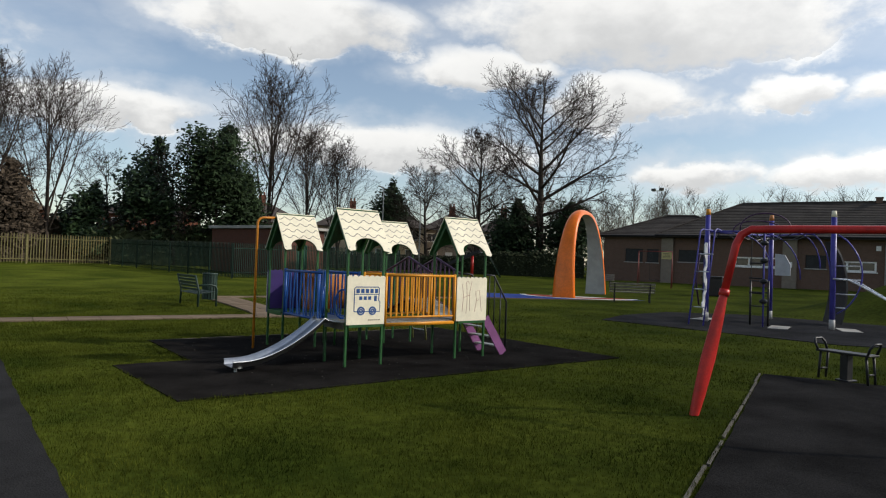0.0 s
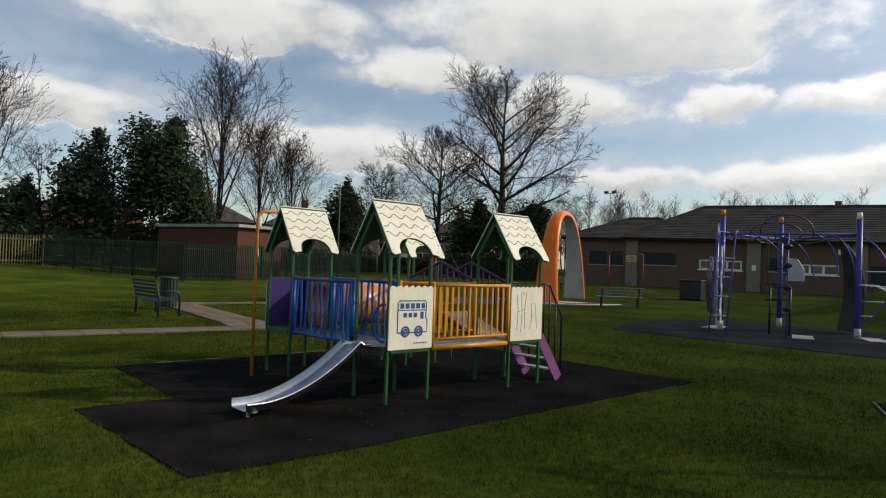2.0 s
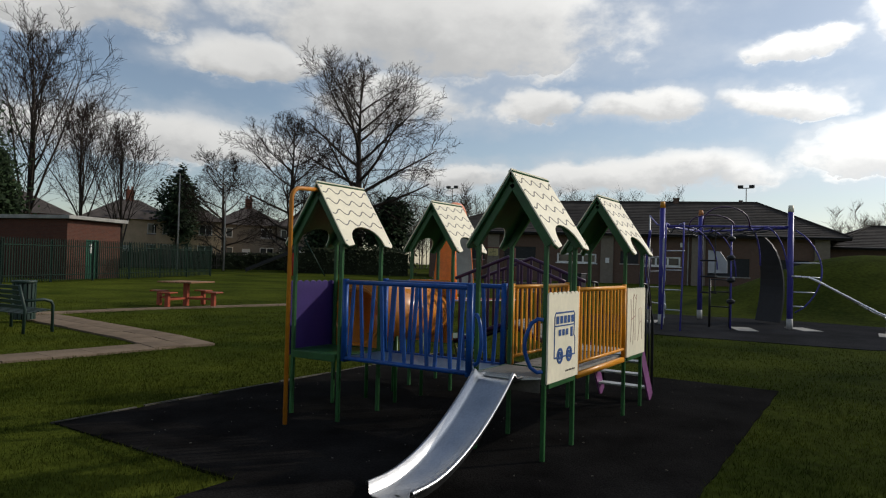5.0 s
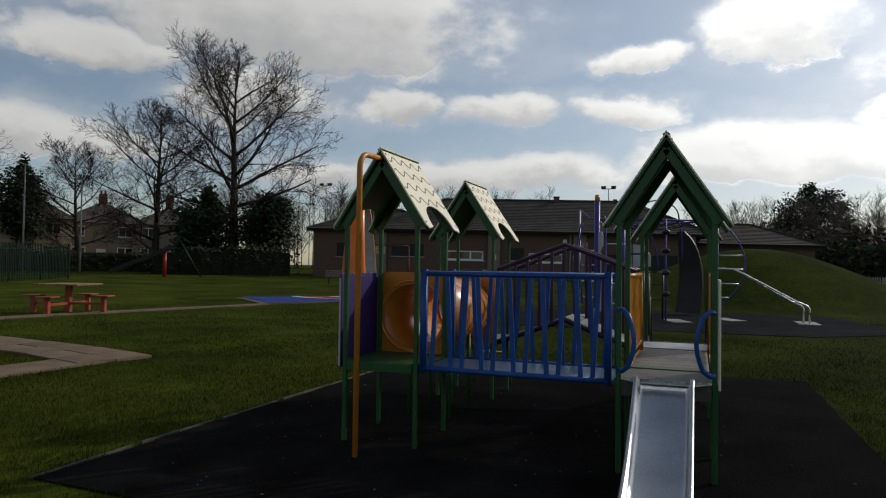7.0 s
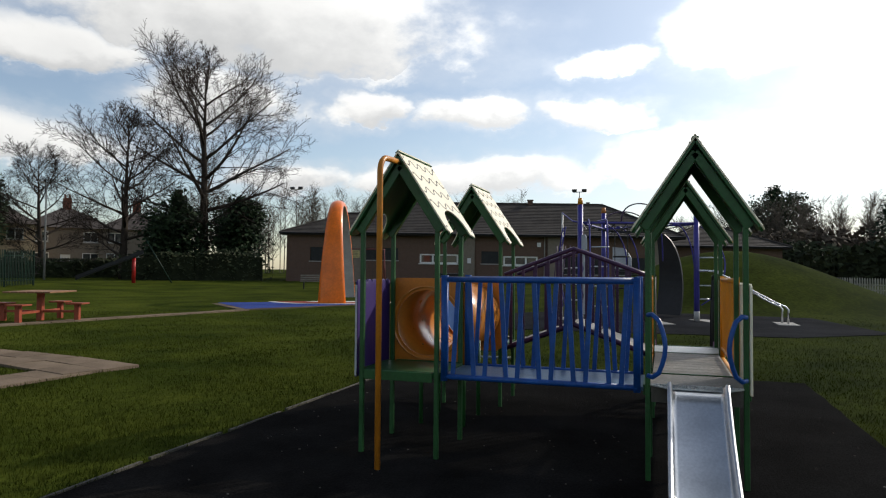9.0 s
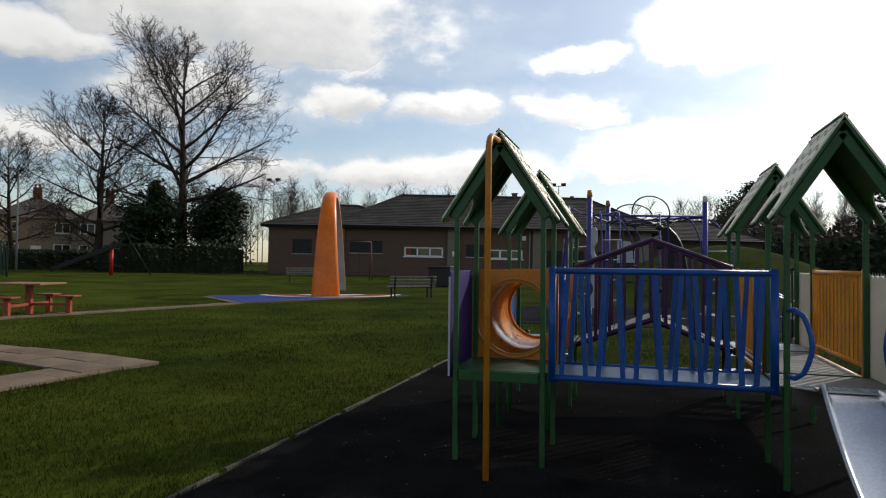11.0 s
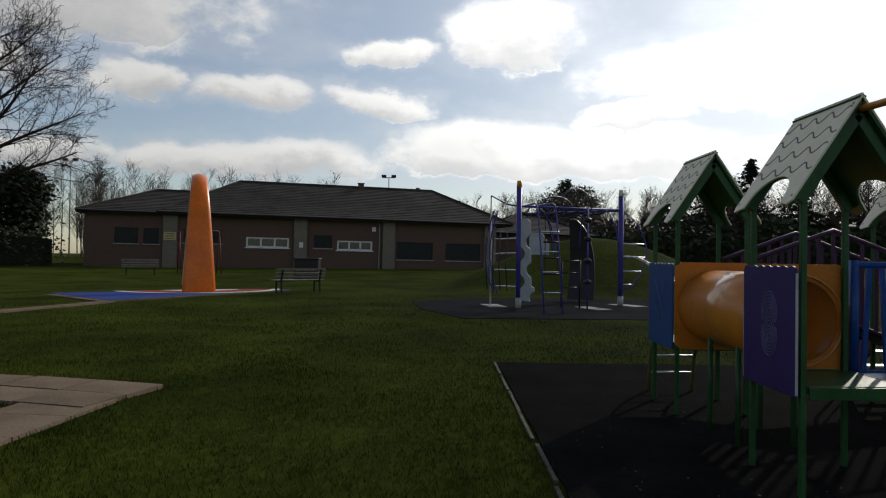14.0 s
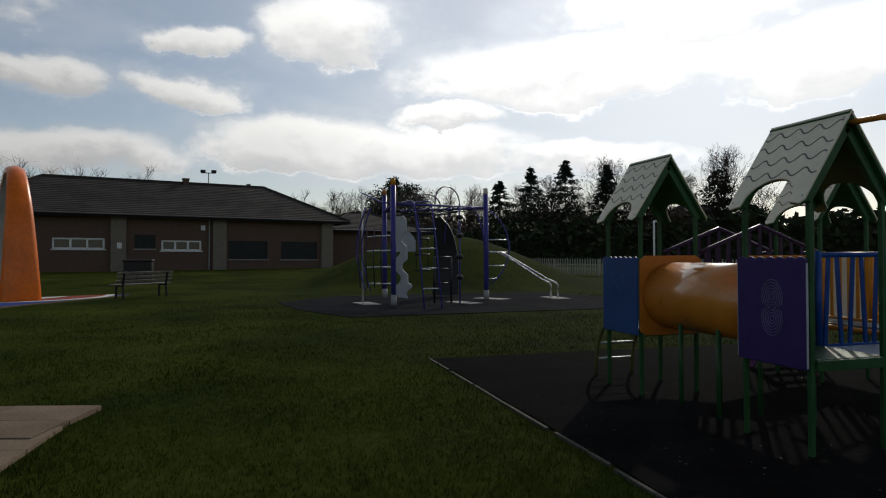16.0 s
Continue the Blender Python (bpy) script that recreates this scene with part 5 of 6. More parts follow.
# twin slide rails
for off in (0.0, 0.24):
    ex, ey = 21.45 - off * 1.15, 5.82 - off * 0.45
    pts = [(P2[0] + 0.12 - off, P2[1] - 0.05, 1.42), (P2[0] + 0.12 - off, P2[1] - 0.45, 1.40), (P2[0] + 0.14 - off, P2[1] - 0.7, 1.28), (ex, ey + 0.3, 0.56), (ex, ey + 0.06, 0.46), (ex, ey, 0.38), (ex, ey, 0.0)]
    part("slide_rail", M().tube(pts, 0.026, 8), surface("bright_steel_rail", (0.75, 0.75, 0.75), 0.28, 1.0, var=0.08) if off == 0 else bpy.data.materials["bright_steel_rail"], cf, "bright steel slide rail", smooth=True)
for x, y, rz in ((20.9, 11.65, 10), (21.6, 7.7, 30), (21.3, 5.75, 0), (20.3, 9.0, 20)):
    solid("pavement_footing", M().box((x, y, 0.0), (1.1, 0.5, 0.034), rz), CONCRETE, "pale concrete footing patch in the surface", "footing", "structure")

# red frame of a far basket swing, and an old slide at the back of the park
rs = thing("far_swing", pose(41.0, 27.2, height(41, 27.2), 0, 0, -60), "thin faded red swing frame near the pavilion", "swing")
for x in (-1.1, 1.1):
    for s in (-1, 1):
        part("leg", M().tube([(x, 0.7 * s, 0), (x, 0, 2.5)], 0.03, 6), OLDRED, rs, smooth=True)
part("crossbar", M().tube([(-1.1, 0, 2.5), (1.1, 0, 2.5)], 0.03, 6), OLDRED, rs, smooth=True)
for x in (-0.35, 0.35):
    part("chain", M().tube([(x, 0, 2.5), (x, 0, 0.55)], 0.012, 4), BLACK, rs)
part("swing_seat", M().box((0, 0, 0.53), (0.8, 0.3, 0.04)), BLACK, rs)
os_ = thing("old_slide", pose(39.6, 44.0, height(39.6, 44.0), 0, 0, -50), "old dark steel slide with green ladder and red post", "slide")
part("chute", M().beam((-4.2, 0, 0.25), (0, 0, 2.1), 0.5, 0.08), BLACK, os_)
for s in (-1, 1):
    part("chute_side", M().beam((-4.2, 0.26 * s, 0.4), (0, 0.26 * s, 2.25), 0.04, 0.2), BLACK, os_)
    part("ladder_rail", M().tube([(0.2, 0.3 * s, 3.0), (1.9, 0.3 * s, 0)], 0.04, 6), FENCEGREEN, os_, smooth=True)
for i in range(7):
    z = 0.3 + 0.32 * i
    part("rung", M().tube([(1.9 - z * 0.567, -0.3, z), (1.9 - z * 0.567, 0.3, z)], 0.025, 6), FENCEGREEN, os_, smooth=True)
part("post", M().tube([(-0.6, 0, 0), (-0.6, 0, 1.9)], 0.13, 10), RED, os_, smooth=True)


# ---- brick substation ----
# local x runs along the door wall, local y along the long wall
ss = thing("brick_substation", pose(20.65, 42.8, 0.15, 0, 0, 18), "small flat-roofed red brick substation with a green door", "building")
S1, S2 = 4.0, 7.4
m = wall_with_openings(S1, 3.3, 0.22, [(1.35, 2.35, -0.6, 2.25)])
part("wall", m, OLDSHADEBRICK, ss, "red brick door wall")
part("wall", M().box((0.11, S2 / 2 + 0.11, 1.45), (0.22, S2 - 0.22, 3.7)), OLDSHADEBRICK, ss)
part("wall", M().box((S1 - 0.11, S2 / 2 + 0.11, 1.45), (0.22, S2 - 0.22, 3.7)), OLDSHADEBRICK, ss)
part("wall", M().box((S1 / 2, S2 + 0.11, 1.45), (S1, 0.22, 3.7)), OLDSHADEBRICK, ss)
part("flat_roof", M().box((S1 / 2, S2 / 2, 3.42), (S1 + 0.5, S2 + 0.7, 0.2)), CONCRETE, ss, "pale concrete flat roof slab", bevel=0.02)
dr = part("door", M().box((1.85, 0.12, 1.1), (1.0, 0.06, 2.3)), DOORGREEN, ss, "green painted steel door")
part("door_frame", M().box((1.38, 0.06, 1.1), (0.06, 0.1, 2.3)).box((2.32, 0.06, 1.1), (0.06, 0.1, 2.3)).box((1.85, 0.06, 2.22), (0.9, 0.1, 0.07)), DOORGREEN, dr)
part("sign", M().box((1.85, 0.075, 1.75), (0.3, 0.02, 0.5)), SIGNWHITE, dr, "white safety sign")


# ---- trees ----
def tree_meshes(seed, h, trunk_r, start, upright, spread, kids=(11, 7, 6, 3), twig=0.012, fan=False):
    """Trunk with limbs, and the finer branches, of one bare tree of height h."""
    rng = random.Random(seed)
    wood, fine = M(), M()
    sides = (9, 6, 4, 3, 3)

    def branch(level, p, d, ln, r):
        n = (8, 6, 4, 3, 2)[level]
        pts, step = [p.copy()], ln / n
        q, v = p.copy(), d.copy()
        wob = (0.035, 0.10, 0.13, 0.16, 0.18)[level]
        for i in range(n):
            v = (v + Vector((rng.uniform(-wob, wob), rng.uniform(-wob, wob), rng.uniform(-wob, wob) + (0.0, 0.11, 0.09, 0.05, 0.03)[level] * upright))).normalized()
            if level == 0:
                v = (v * Vector((0.9, 0.9, 1.0))).normalized()
            q = q + v * step
            pts.append(q.copy())
        (wood if level < 2 else fine).tube(pts, r, sides[level], max(twig * 0.6, r * (0.07 if level == 0 else 0.25)))
        if level >= len(kids):
            return
        k = kids[level]
        for i in range(k):
            f = (start + (0.97 - start) * (i + rng.random() * 0.8) / k) if level == 0 else 0.2 + 0.78 * (i + rng.random()) / k
            a = min(int(f * n), n - 1)
            c = pts[a].lerp(pts[a + 1], f * n - a)
            axis = (pts[a + 1] - pts[a]).normalized()
            side = axis.orthogonal().normalized()
            side.rotate(Matrix.Rotation(i * 2.4 + rng.uniform(-0.5, 0.5), 3, axis))
            if fan and level == 0:
                ang = radians(25 - 11 * f + rng.uniform(-7, 7))
            else:
                ang = radians(88 - 50 * f + rng.uniform(-9, 9)) * min(1.0, spread) if level == 0 else radians(rng.uniform(26, 52)) * (0.6 + 0.35 * spread)
            nd = (axis * math.cos(ang) + side * math.sin(ang)).normalized()
            if level == 0:
                cl = h * (0.62 - 0.45 * f) * rng.uniform(0.8, 1.1) if fan else h * (0.10 + 0.27 * math.sin(math.pi * (0.22 + 0.72 * (f - start) / (1 - start)))) * (0.75 + 0.25 * spread) * rng.uniform(0.8, 1.12)
            else:
                cl = ln * rng.uniform(0.38, 0.62) * (1.1 - 0.45 * f)
            branch(level + 1, c, nd, cl, max(twig, (r * (1 - 0.7 * f)) * (0.5 if level == 0 else 0.45)))

    branch(0, Vector((0, 0, -0.15)), Vector((rng.uniform(-0.03, 0.03), rng.uniform(-0.03, 0.03), 1)).normalized(), h * (0.76 if fan else 0.88), trunk_r)
    return wood.mesh("trunk", BARKTREE, True), fine.mesh("crown", TWIG)


def place_tree(meshes, x, y, scale, turn, label, wide=1.0):
    t = thing("bare_tree", Matrix.LocRotScale((x, y, height(x, y) - 0.05), Euler((0, 0, radians(turn))), (scale * wide, scale * wide, scale)), label, "tree")
    part("trunk", meshes[0], None, t)
    part("crown", meshes[1], None, t)
    return t


BIG = tree_meshes(17, 20.5, 0.5, 0.2, 0.45, 1.1, (24, 12, 8, 5), 0.015)
ROUND = tree_meshes(5, 14.5, 0.3, 0.16, 0.7, 1.0, (20, 10, 8, 4), 0.013)
TALL = tree_meshes(21, 18.5, 0.22, 0.08, 0.5, 0.8, (13, 10, 7, 3), 0.014, True)
TALL2 = tree_meshes(33, 16.0, 0.2, 0.1, 0.5, 0.85, (13, 10, 7, 3), 0.014, True)
SMALL = tree_meshes(8, 10.0, 0.18, 0.15, 0.8, 1.0, (11, 7, 5, 3), 0.014)
place_tree(BIG, 51.3, 48.0, 1.02, 40, "tall bare broad-crowned tree behind the timber fence", 1.02)
place_tree(ROUND, 46.9, 52.8, 1.04, 10, "bare round-crowned tree near the back fence", 1.22)
place_tree(ROUND, 49.5, 65.0, 0.86, 130, "smaller bare tree by the back gardens", 1.2)
place_tree(TALL, 27.9, 62.1, 1.2, 0, "tall bare multi-limbed tree behind the substation")
place_tree(TALL2, 31.6, 61.3, 1.02, 60, "bare upright tree behind the substation")
place_tree(TALL2, 34.9, 60.8, 0.9, 200, "slim bare tree behind the substation")
place_tree(TALL, 9.3, 63.5, 1.0, 90, "tall bare tree behind the olive fence")
place_tree(TALL2, 4.2, 61.5, 1.15, 10, "bare tree at the edge of the park")
place_tree(SMALL, 14.3, 65.0, 1.05, 0, "small bare tree behind the olive fence")
place_tree(SMALL, 19.0, 62.0, 1.15, 70, "small bare tree beside the evergreens")
place_tree(SMALL, 6.5, 64.0, 0.9, 150, "small bare tree behind the olive fence")
place_tree(TALL2, 75.0, -27.0, 0.85, 30, "bare tree beyond the park hedge")
place_tree(ROUND, 66.0, -28.0, 0.72, 80, "bare tree beyond the park hedge")
place_tree(ROUND, 78.0, -20.0, 0.72, 200, "bare tree beyond the park hedge")
place_tree(TALL2, 60.0, -31.0, 0.8, 300, "bare tree beyond the park hedge")


def leaf_cloud(m, rng, centre, radii, clumps, per, size, droop=0.0, taper=0.0):
    """Many small leaf faces in uneven clumps inside an egg-shaped crown."""
    for _ in range(clumps):
        while True:
            a = Vector((rng.uniform(-1, 1), rng.uniform(-1, 1), rng.uniform(-1, 1)))
            if 0.35 < a.length < 1:
                break
        k = 1 - taper * (a.z * 0.5 + 0.5)
        c = Vector((centre[0] + a.x * radii[0] * k, centre[1] + a.y * radii[1] * k, centre[2] + a.z * radii[2]))
        cr = min(radii) * rng.uniform(0.16, 0.34)
        for _ in range(per):
            p = c + Vector((max(-2, min(2, rng.gauss(0, 1))) * cr, max(-2, min(2, rng.gauss(0, 1))) * cr, max(-2, min(2, rng.gauss(0, 1))) * cr * 0.75))
            u = Vector((rng.gauss(0, 1), rng.gauss(0, 1), rng.gauss(0, 0.6))).normalized()
            v = u.orthogonal().normalized()
            s = size * rng.uniform(0.6, 1.3)
            m.add([p - u * s - v * s * 0.3, p - v * s * 0.55 + u * 0.1 * s, p + u * s, p + v * s * 0.55], [(0, 1, 2, 3)])
    return m


def evergreen(x, y, h, w, material, seed, label, clumps=90, per=34, size=0.17):
    clumps, per, size = int(clumps * 1.7), int(per * 1.4), size * 1.25
    rng = random.Random(seed)
    t = thing("evergreen_tree", pose(x, y, height(x, y) - 0.05), label, "tree")
    wood = M().tube([(0, 0, 0), (0.05, 0, h * 0.4), (0, 0.05, h * 0.85)], 0.2, 8, 0.04)
    for i in range(8):
        a = i * 2.4
        wood.tube([(0, 0, h * (0.2 + 0.07 * i)), (w * 0.35 * math.cos(a), w * 0.35 * math.sin(a), h * (0.3 + 0.075 * i))], 0.06, 5, 0.02)
    part("trunk", wood, BARKTREE, t)
    m = leaf_cloud(M(), rng, (0, 0, h * (0.5 if h < 11 else 0.58)), (w * 0.42, w * 0.42, h * (0.4 if h < 11 else 0.31)), clumps // 2, per, size, taper=0.4)
    for i in range(5):
        a, f = rng.uniform(0, 6.28), rng.uniform(0.3, 0.78)
        q = w * rng.uniform(0.2, 0.36) * (1.2 - f)
        leaf_cloud(m, rng, (q * math.cos(a), q * math.sin(a), h * f), (w * 0.26, w * 0.26, h * rng.uniform(0.12, 0.22)), clumps // 8, per, size, taper=0.6)
    leaf_cloud(m, rng, (0.1 * w, 0, h * 0.86), (w * 0.14, w * 0.14, h * 0.14), clumps // 8, per, size, taper=0.7)
    part("crown", m, material, t)
    return t


evergreen(21.9, 59.9, 13.0, 9.0, LEAFDARK, 3, "dense dark evergreen tree behind the palisade fence", 130)
evergreen(24.6, 60.5, 8.8, 5.0, LEAFDARK, 13, "dark evergreen shrub tree behind the palisade fence", 80)
evergreen(17.0, 63.0, 11.5, 6.5, LEAFHOLLY, 4, "glossy dark evergreen tree behind the olive fence", 80)
evergreen(48.7, 72.5, 11.5, 6.0, LEAFDARK, 6, "dark rounded evergreen in the back gardens", 90)
evergreen(48.8, 49.2, 8.0, 6.0, LEAFDARK, 7, "dark evergreen shrub beneath the tall bare tree", 80)
evergreen(53.2, 46.0, 7.8, 6.2, LEAFDARK, 9, "dark evergreen shrub beside the tall bare tree", 80)
evergreen(12.5, 64.5, 7.0, 5.0, LEAFHOLLY, 14, "glossy evergreen shrub behind the olive fence", 60)
evergreen(6.0, 62.6, 8.2, 5.6, SCRUB, 15, "brown leafless thicket behind the olive fence", 90)
evergreen(1.0, 61.0, 7.6, 6.0, SCRUB, 16, "brown leafless thicket at the edge of the park", 90)


def conifer(x, y, h, w, seed, label, columnar=False):
    rng = random.Random(seed)
    t = thing("conifer_tree", pose(x, y, height(x, y) - 0.05), label, "tree")
    part("trunk", M().tube([(0, 0, 0), (0, 0, h * 0.97)], 0.2, 8, 0.02), BARKTREE, t)
    m = M()
    for i in range(int(h * 22)):
        f = rng.random() ** 1.25
        if not columnar:
            f = min(0.99, max(0.0, (round(f * 13) + rng.gauss(0, 0.3)) / 13))
        z = h * (0.10 + 0.88 * f)
        reach = w / 2 * ((1 - f) ** 0.85 if not columnar else min(1, 2.2 * (1 - f)) ** 0.5) * rng.uniform(0.6, 1.1) + 0.12
        a = rng.uniform(0, 2 * math.pi)
        sag = rng.uniform(0.1, 0.45)
        for s in range(11):
            k = ((s + 0.6) / 11) ** 0.75
            p = Vector((math.cos(a) * reach * k, math.sin(a) * reach * k, z + (0.1 * k - sag * k * k + 0.12 * k ** 4) * reach))
            for _ in range(2):
                u = Vector((math.cos(a) + rng.gauss(0, 0.6), math.sin(a) + rng.gauss(0, 0.6), rng.gauss(-0.25, 0.35))).normalized()
                v = u.orthogonal().normalized()
                g = 0.19 * rng.uniform(0.6, 1.25)
                c = p + Vector((rng.gauss(0, 0.12), rng.gauss(0, 0.12), rng.gauss(-0.03, 0.09)))
                m.add([c - u * g, c - v * g * 0.4, c + u * g, c + v * g * 0.4], [(0, 1, 2, 3)])
    part("crown", m, NEEDLE, t)


for i, (x, y, h, w) in enumerate(((69.9, -18.2, 11.4, 4.6), (71.5, -14.8, 10.6, 4.4), (73.0, -11.6, 9.2, 5.0), (67.5, -22.0, 10.6, 4.2))):
    conifer(x, y, h, w * 1.9, 40 + i, "dark spruce beyond the park hedge")
conifer(61.5, -31.5, 9.6, 4.6, 51, "dense dark columnar conifer beyond the hedge", True)
evergreen(104.0, -6.0, 12.5, 15.0, LEAFDARK, 61, "broad dark pine beyond the pavilion", 150)
evergreen(58.0, -33.0, 5.5, 5.0, LEAFDARK, 63, "dark evergreen shrub beyond the hedge")


# ---- hedges, scrub and far woods ----
def hedge(name, line, h, w, material, seed, label, per_m=150, size=0.2, category="hedge"):
    rng = random.Random(seed)
    m = M()
    for (xa, ya), (xb, yb) in zip(line, line[1:]):
        ln = math.hypot(xb - xa, yb - ya)
        for _ in range(int(ln * per_m)):
            f = rng.random()
            x, y = xa + (xb - xa) * f, ya + (yb - ya) * f
            top = h * (0.85 + 0.3 * noise.noise((x * 0.22, y * 0.22, seed)))
            p = Vector((x + rng.gauss(0, w * 0.35), y + rng.gauss(0, w * 0.35), height(x, y) + top * rng.random() ** 0.8))
            u = Vector((rng.gauss(0, 1), rng.gauss(0, 1), rng.gauss(0, 0.8))).normalized()
            v = u.orthogonal().normalized()
            s = size * rng.uniform(0.6, 1.4)
            m.add([p - u * s, p - v * s * 0.6, p + u * s, p + v * s * 0.6], [(0, 1, 2, 3)])
    # dense dark heart of the hedge
    for (xa, ya), (xb, yb) in zip(line, line[1:]):
        n = max(2, int(math.hypot(xb - xa, yb - ya) / 1.2))
        dx, dy = (yb - ya), -(xb - xa)
        ln = math.hypot(dx, dy)
        dx, dy = dx / ln * w * 0.3, dy / ln * w * 0.3
        vs = []
        for i in range(n + 1):
            x, y = xa + (xb - xa) * i / n, ya + (yb - ya) * i / n
            z = height(x, y)
            t = h * (0.72 + 0.26 * noise.noise((x * 0.22, y * 0.22, seed)) + 0.1 * noise.noise((x, y, seed)))
            vs += [(x - dx, y - dy, z - 0.1), (x - dx * 0.7, y - dy * 0.7, z + t), (x + dx * 0.7, y + dy * 0.7, z + t), (x + dx, y + dy, z - 0.1)]
        m.add(vs, [(4 * i + q, 4 * i + 4 + q, 4 * i + 5 + q, 4 * i + 1 + q) for i in range(n) for q in range(3)])
    return solid(name, m, material, label, category, "stuff")


hedge("hedge", [(95.0, 2.0), (68.0, -6.0), (55.0, -20.0), (40.0, -34.0), (20.0, -46.0)], 4.2, 2.4, HEDGE, 1, "dark winter hedge along the park edge", 130, 0.34)
hedge("hedge", [(100.0, 6.0), (78.0, -13.0), (62.0, -33.0)], 6.0, 5.0, SCRUB, 2, "brown winter scrub behind the hedge", 120, 0.36)
hedge("hedge", [(51.0, 55.0), (33.0, 67.5)], 1.9, 1.4, HEDGE, 3, "dark low hedge before the back gardens", 130, 0.2)
hedge("hedge", [(44.5, 50.5), (47.0, 45.5), (50.2, 41.2)], 2.6, 1.6, HEDGE, 4, "dark clipped hedge near the pavilion", 220, 0.14)
hedge("shrubbery", [(26.0, 66.0), (12.0, 66.5), (-4.0, 64.0), (-22.0, 62.0)], 4.2, 3.0, SCRUB, 5, "brown winter shrubs behind the fence", 120, 0.3, "shrub")
hedge("shrubbery", [(24.0, 62.0), (14.0, 63.0)], 4.6, 2.2, HEDGE, 6, "dark evergreen undergrowth behind the fence", 160, 0.24, "shrub")


def far_wood(name, spots, h, seed, material, label):
    """Thin upright stems and twigs of a distant bare wood."""
    rng = random.Random(seed)
    m = M()
    for (xa, ya), (xb, yb), count in spots:
        for i in range(count):
            f = (i + rng.random()) / count
            x, y = xa + (xb - xa) * f + rng.gauss(0, 2), ya + (yb - ya) * f + rng.gauss(0, 2)
            hh = h * rng.uniform(0.65, 1.05)
            z0 = height(x, y)
            m.tube([(x, y, z0), (x + rng.gauss(0, 0.4), y + rng.gauss(0, 0.4), z0 + hh * 0.9)], 0.07, 4, 0.015)
            for q in range(34):
                a = rng.uniform(0, 2 * math.pi)
                g = rng.uniform(0.18, 0.95)
                ln = hh * rng.uniform(0.12, 0.26) * (1.2 - g)  + 0.5
                p = Vector((x, y, z0 + hh * g))
                e = p + Vector((math.cos(a) * ln * 0.75, math.sin(a) * ln * 0.75, ln))
                m.tube([p, e], 0.026, 3, 0.01)
                for _ in range(5):
                    k = rng.uniform(0.3, 0.9)
                    s = p.lerp(e, k)
                    m.tube([s, s + Vector((rng.gauss(0, 0.5), rng.gauss(0, 0.5), rng.uniform(0.3, 1.0)))], 0.014, 3, 0.007)
    return solid(name, m, material, label, "wood", "stuff")


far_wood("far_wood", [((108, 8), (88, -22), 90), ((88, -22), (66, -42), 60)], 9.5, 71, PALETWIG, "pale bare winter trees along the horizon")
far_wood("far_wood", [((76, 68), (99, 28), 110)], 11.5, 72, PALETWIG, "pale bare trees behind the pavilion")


# ---- houses behind the park ----
def house(at, w, d, eaves, roof_h, wall_material, label, hipped=True):
    h = thing("house", at, label, "house", "houses behind the park")
    ops = []
    for fx in (0.2, 0.75):
        ops += [(w * fx - 0.85, w * fx + 0.85, 0.9, 2.3), (w * fx - 0.75, w * fx + 0.75, 3.5, 4.7)]
    ops.append((w * 0.47 - 0.5, w * 0.47 + 0.5, -0.6, 2.1))
    part("wall", wall_with_openings(w, eaves, 0.28, ops), wall_material, h)
    for x in (0.14, w - 0.14):
        part("wall", M().box((x, d / 2 + 0.14, eaves / 2 - 0.3), (0.28, d - 0.28, eaves + 0.6)), wall_material, h)
    part("wall", M().box((w / 2, d + 0.14, eaves / 2 - 0.3), (w, 0.28, eaves + 0.6)), wall_material, h)
    for x0, x1, z0, z1 in ops[:-1]:
        fr = M()
        for z in (z0 + 0.05, z1 - 0.05):
            fr.box(((x0 + x1) / 2, 0.1, z), (x1 - x0, 0.1, 0.1))
        for x in (x0 + 0.05, (x0 + x1) / 2, x1 - 0.05):
            fr.box((x, 0.1, (z0 + z1) / 2), (0.09, 0.1, z1 - z0))
        win = part("window", fr, WHITEFRAME, h)
        part("pane", M().box(((x0 + x1) / 2, 0.13, (z0 + z1) / 2), (x1 - x0 - 0.1, 0.01, z1 - z0 - 0.1)), PANE, win)
        part("sill", M().box(((x0 + x1) / 2, -0.03, z0 - 0.05), (x1 - x0 + 0.2, 0.16, 0.09)), CONCRETE, win)
    x0, x1, z0, z1 = ops[-1]
    part("door", M().box(((x0 + x1) / 2, 0.12, 0.9), (x1 - x0, 0.06, 2.4)), WHITEFRAME, h)
    o, ins = 0.4, (d / 2 + 0.2 if hipped else 0.0)
    vs = [(-o, -o, eaves), (w + o, -o, eaves), (w + o, d + o, eaves), (-o, d + o, eaves), (ins - (0 if hipped else o), d / 2, eaves + roof_h), (w - ins + (0 if hipped else o), d / 2, eaves + roof_h)]
    part("roof", M().add(vs, [(0, 1, 5, 4), (2, 3, 4, 5), (1, 2, 5), (3, 0, 4), (3, 2, 1, 0)]), SLATE, h)
    ch = M().box((w * 0.5, d / 2, eaves + roof_h + 0.3), (0.9, 0.6, 1.8))
    for q in (-0.22, 0.22):
        ch.tube([(w * 0.5 + q, d / 2, eaves + roof_h + 1.2), (w * 0.5 + q, d / 2, eaves + roof_h + 1.6)], 0.11, 8)
    part("chimney", ch, REDBRICK, h)
    return h


def facing(x, y):
    """The pose of a house whose front looks towards the play unit."""
    a = math.degrees(math.atan2(y - 12, x - 4))
    return pose(x, y, height(x, y), 0, 0, a - 90)


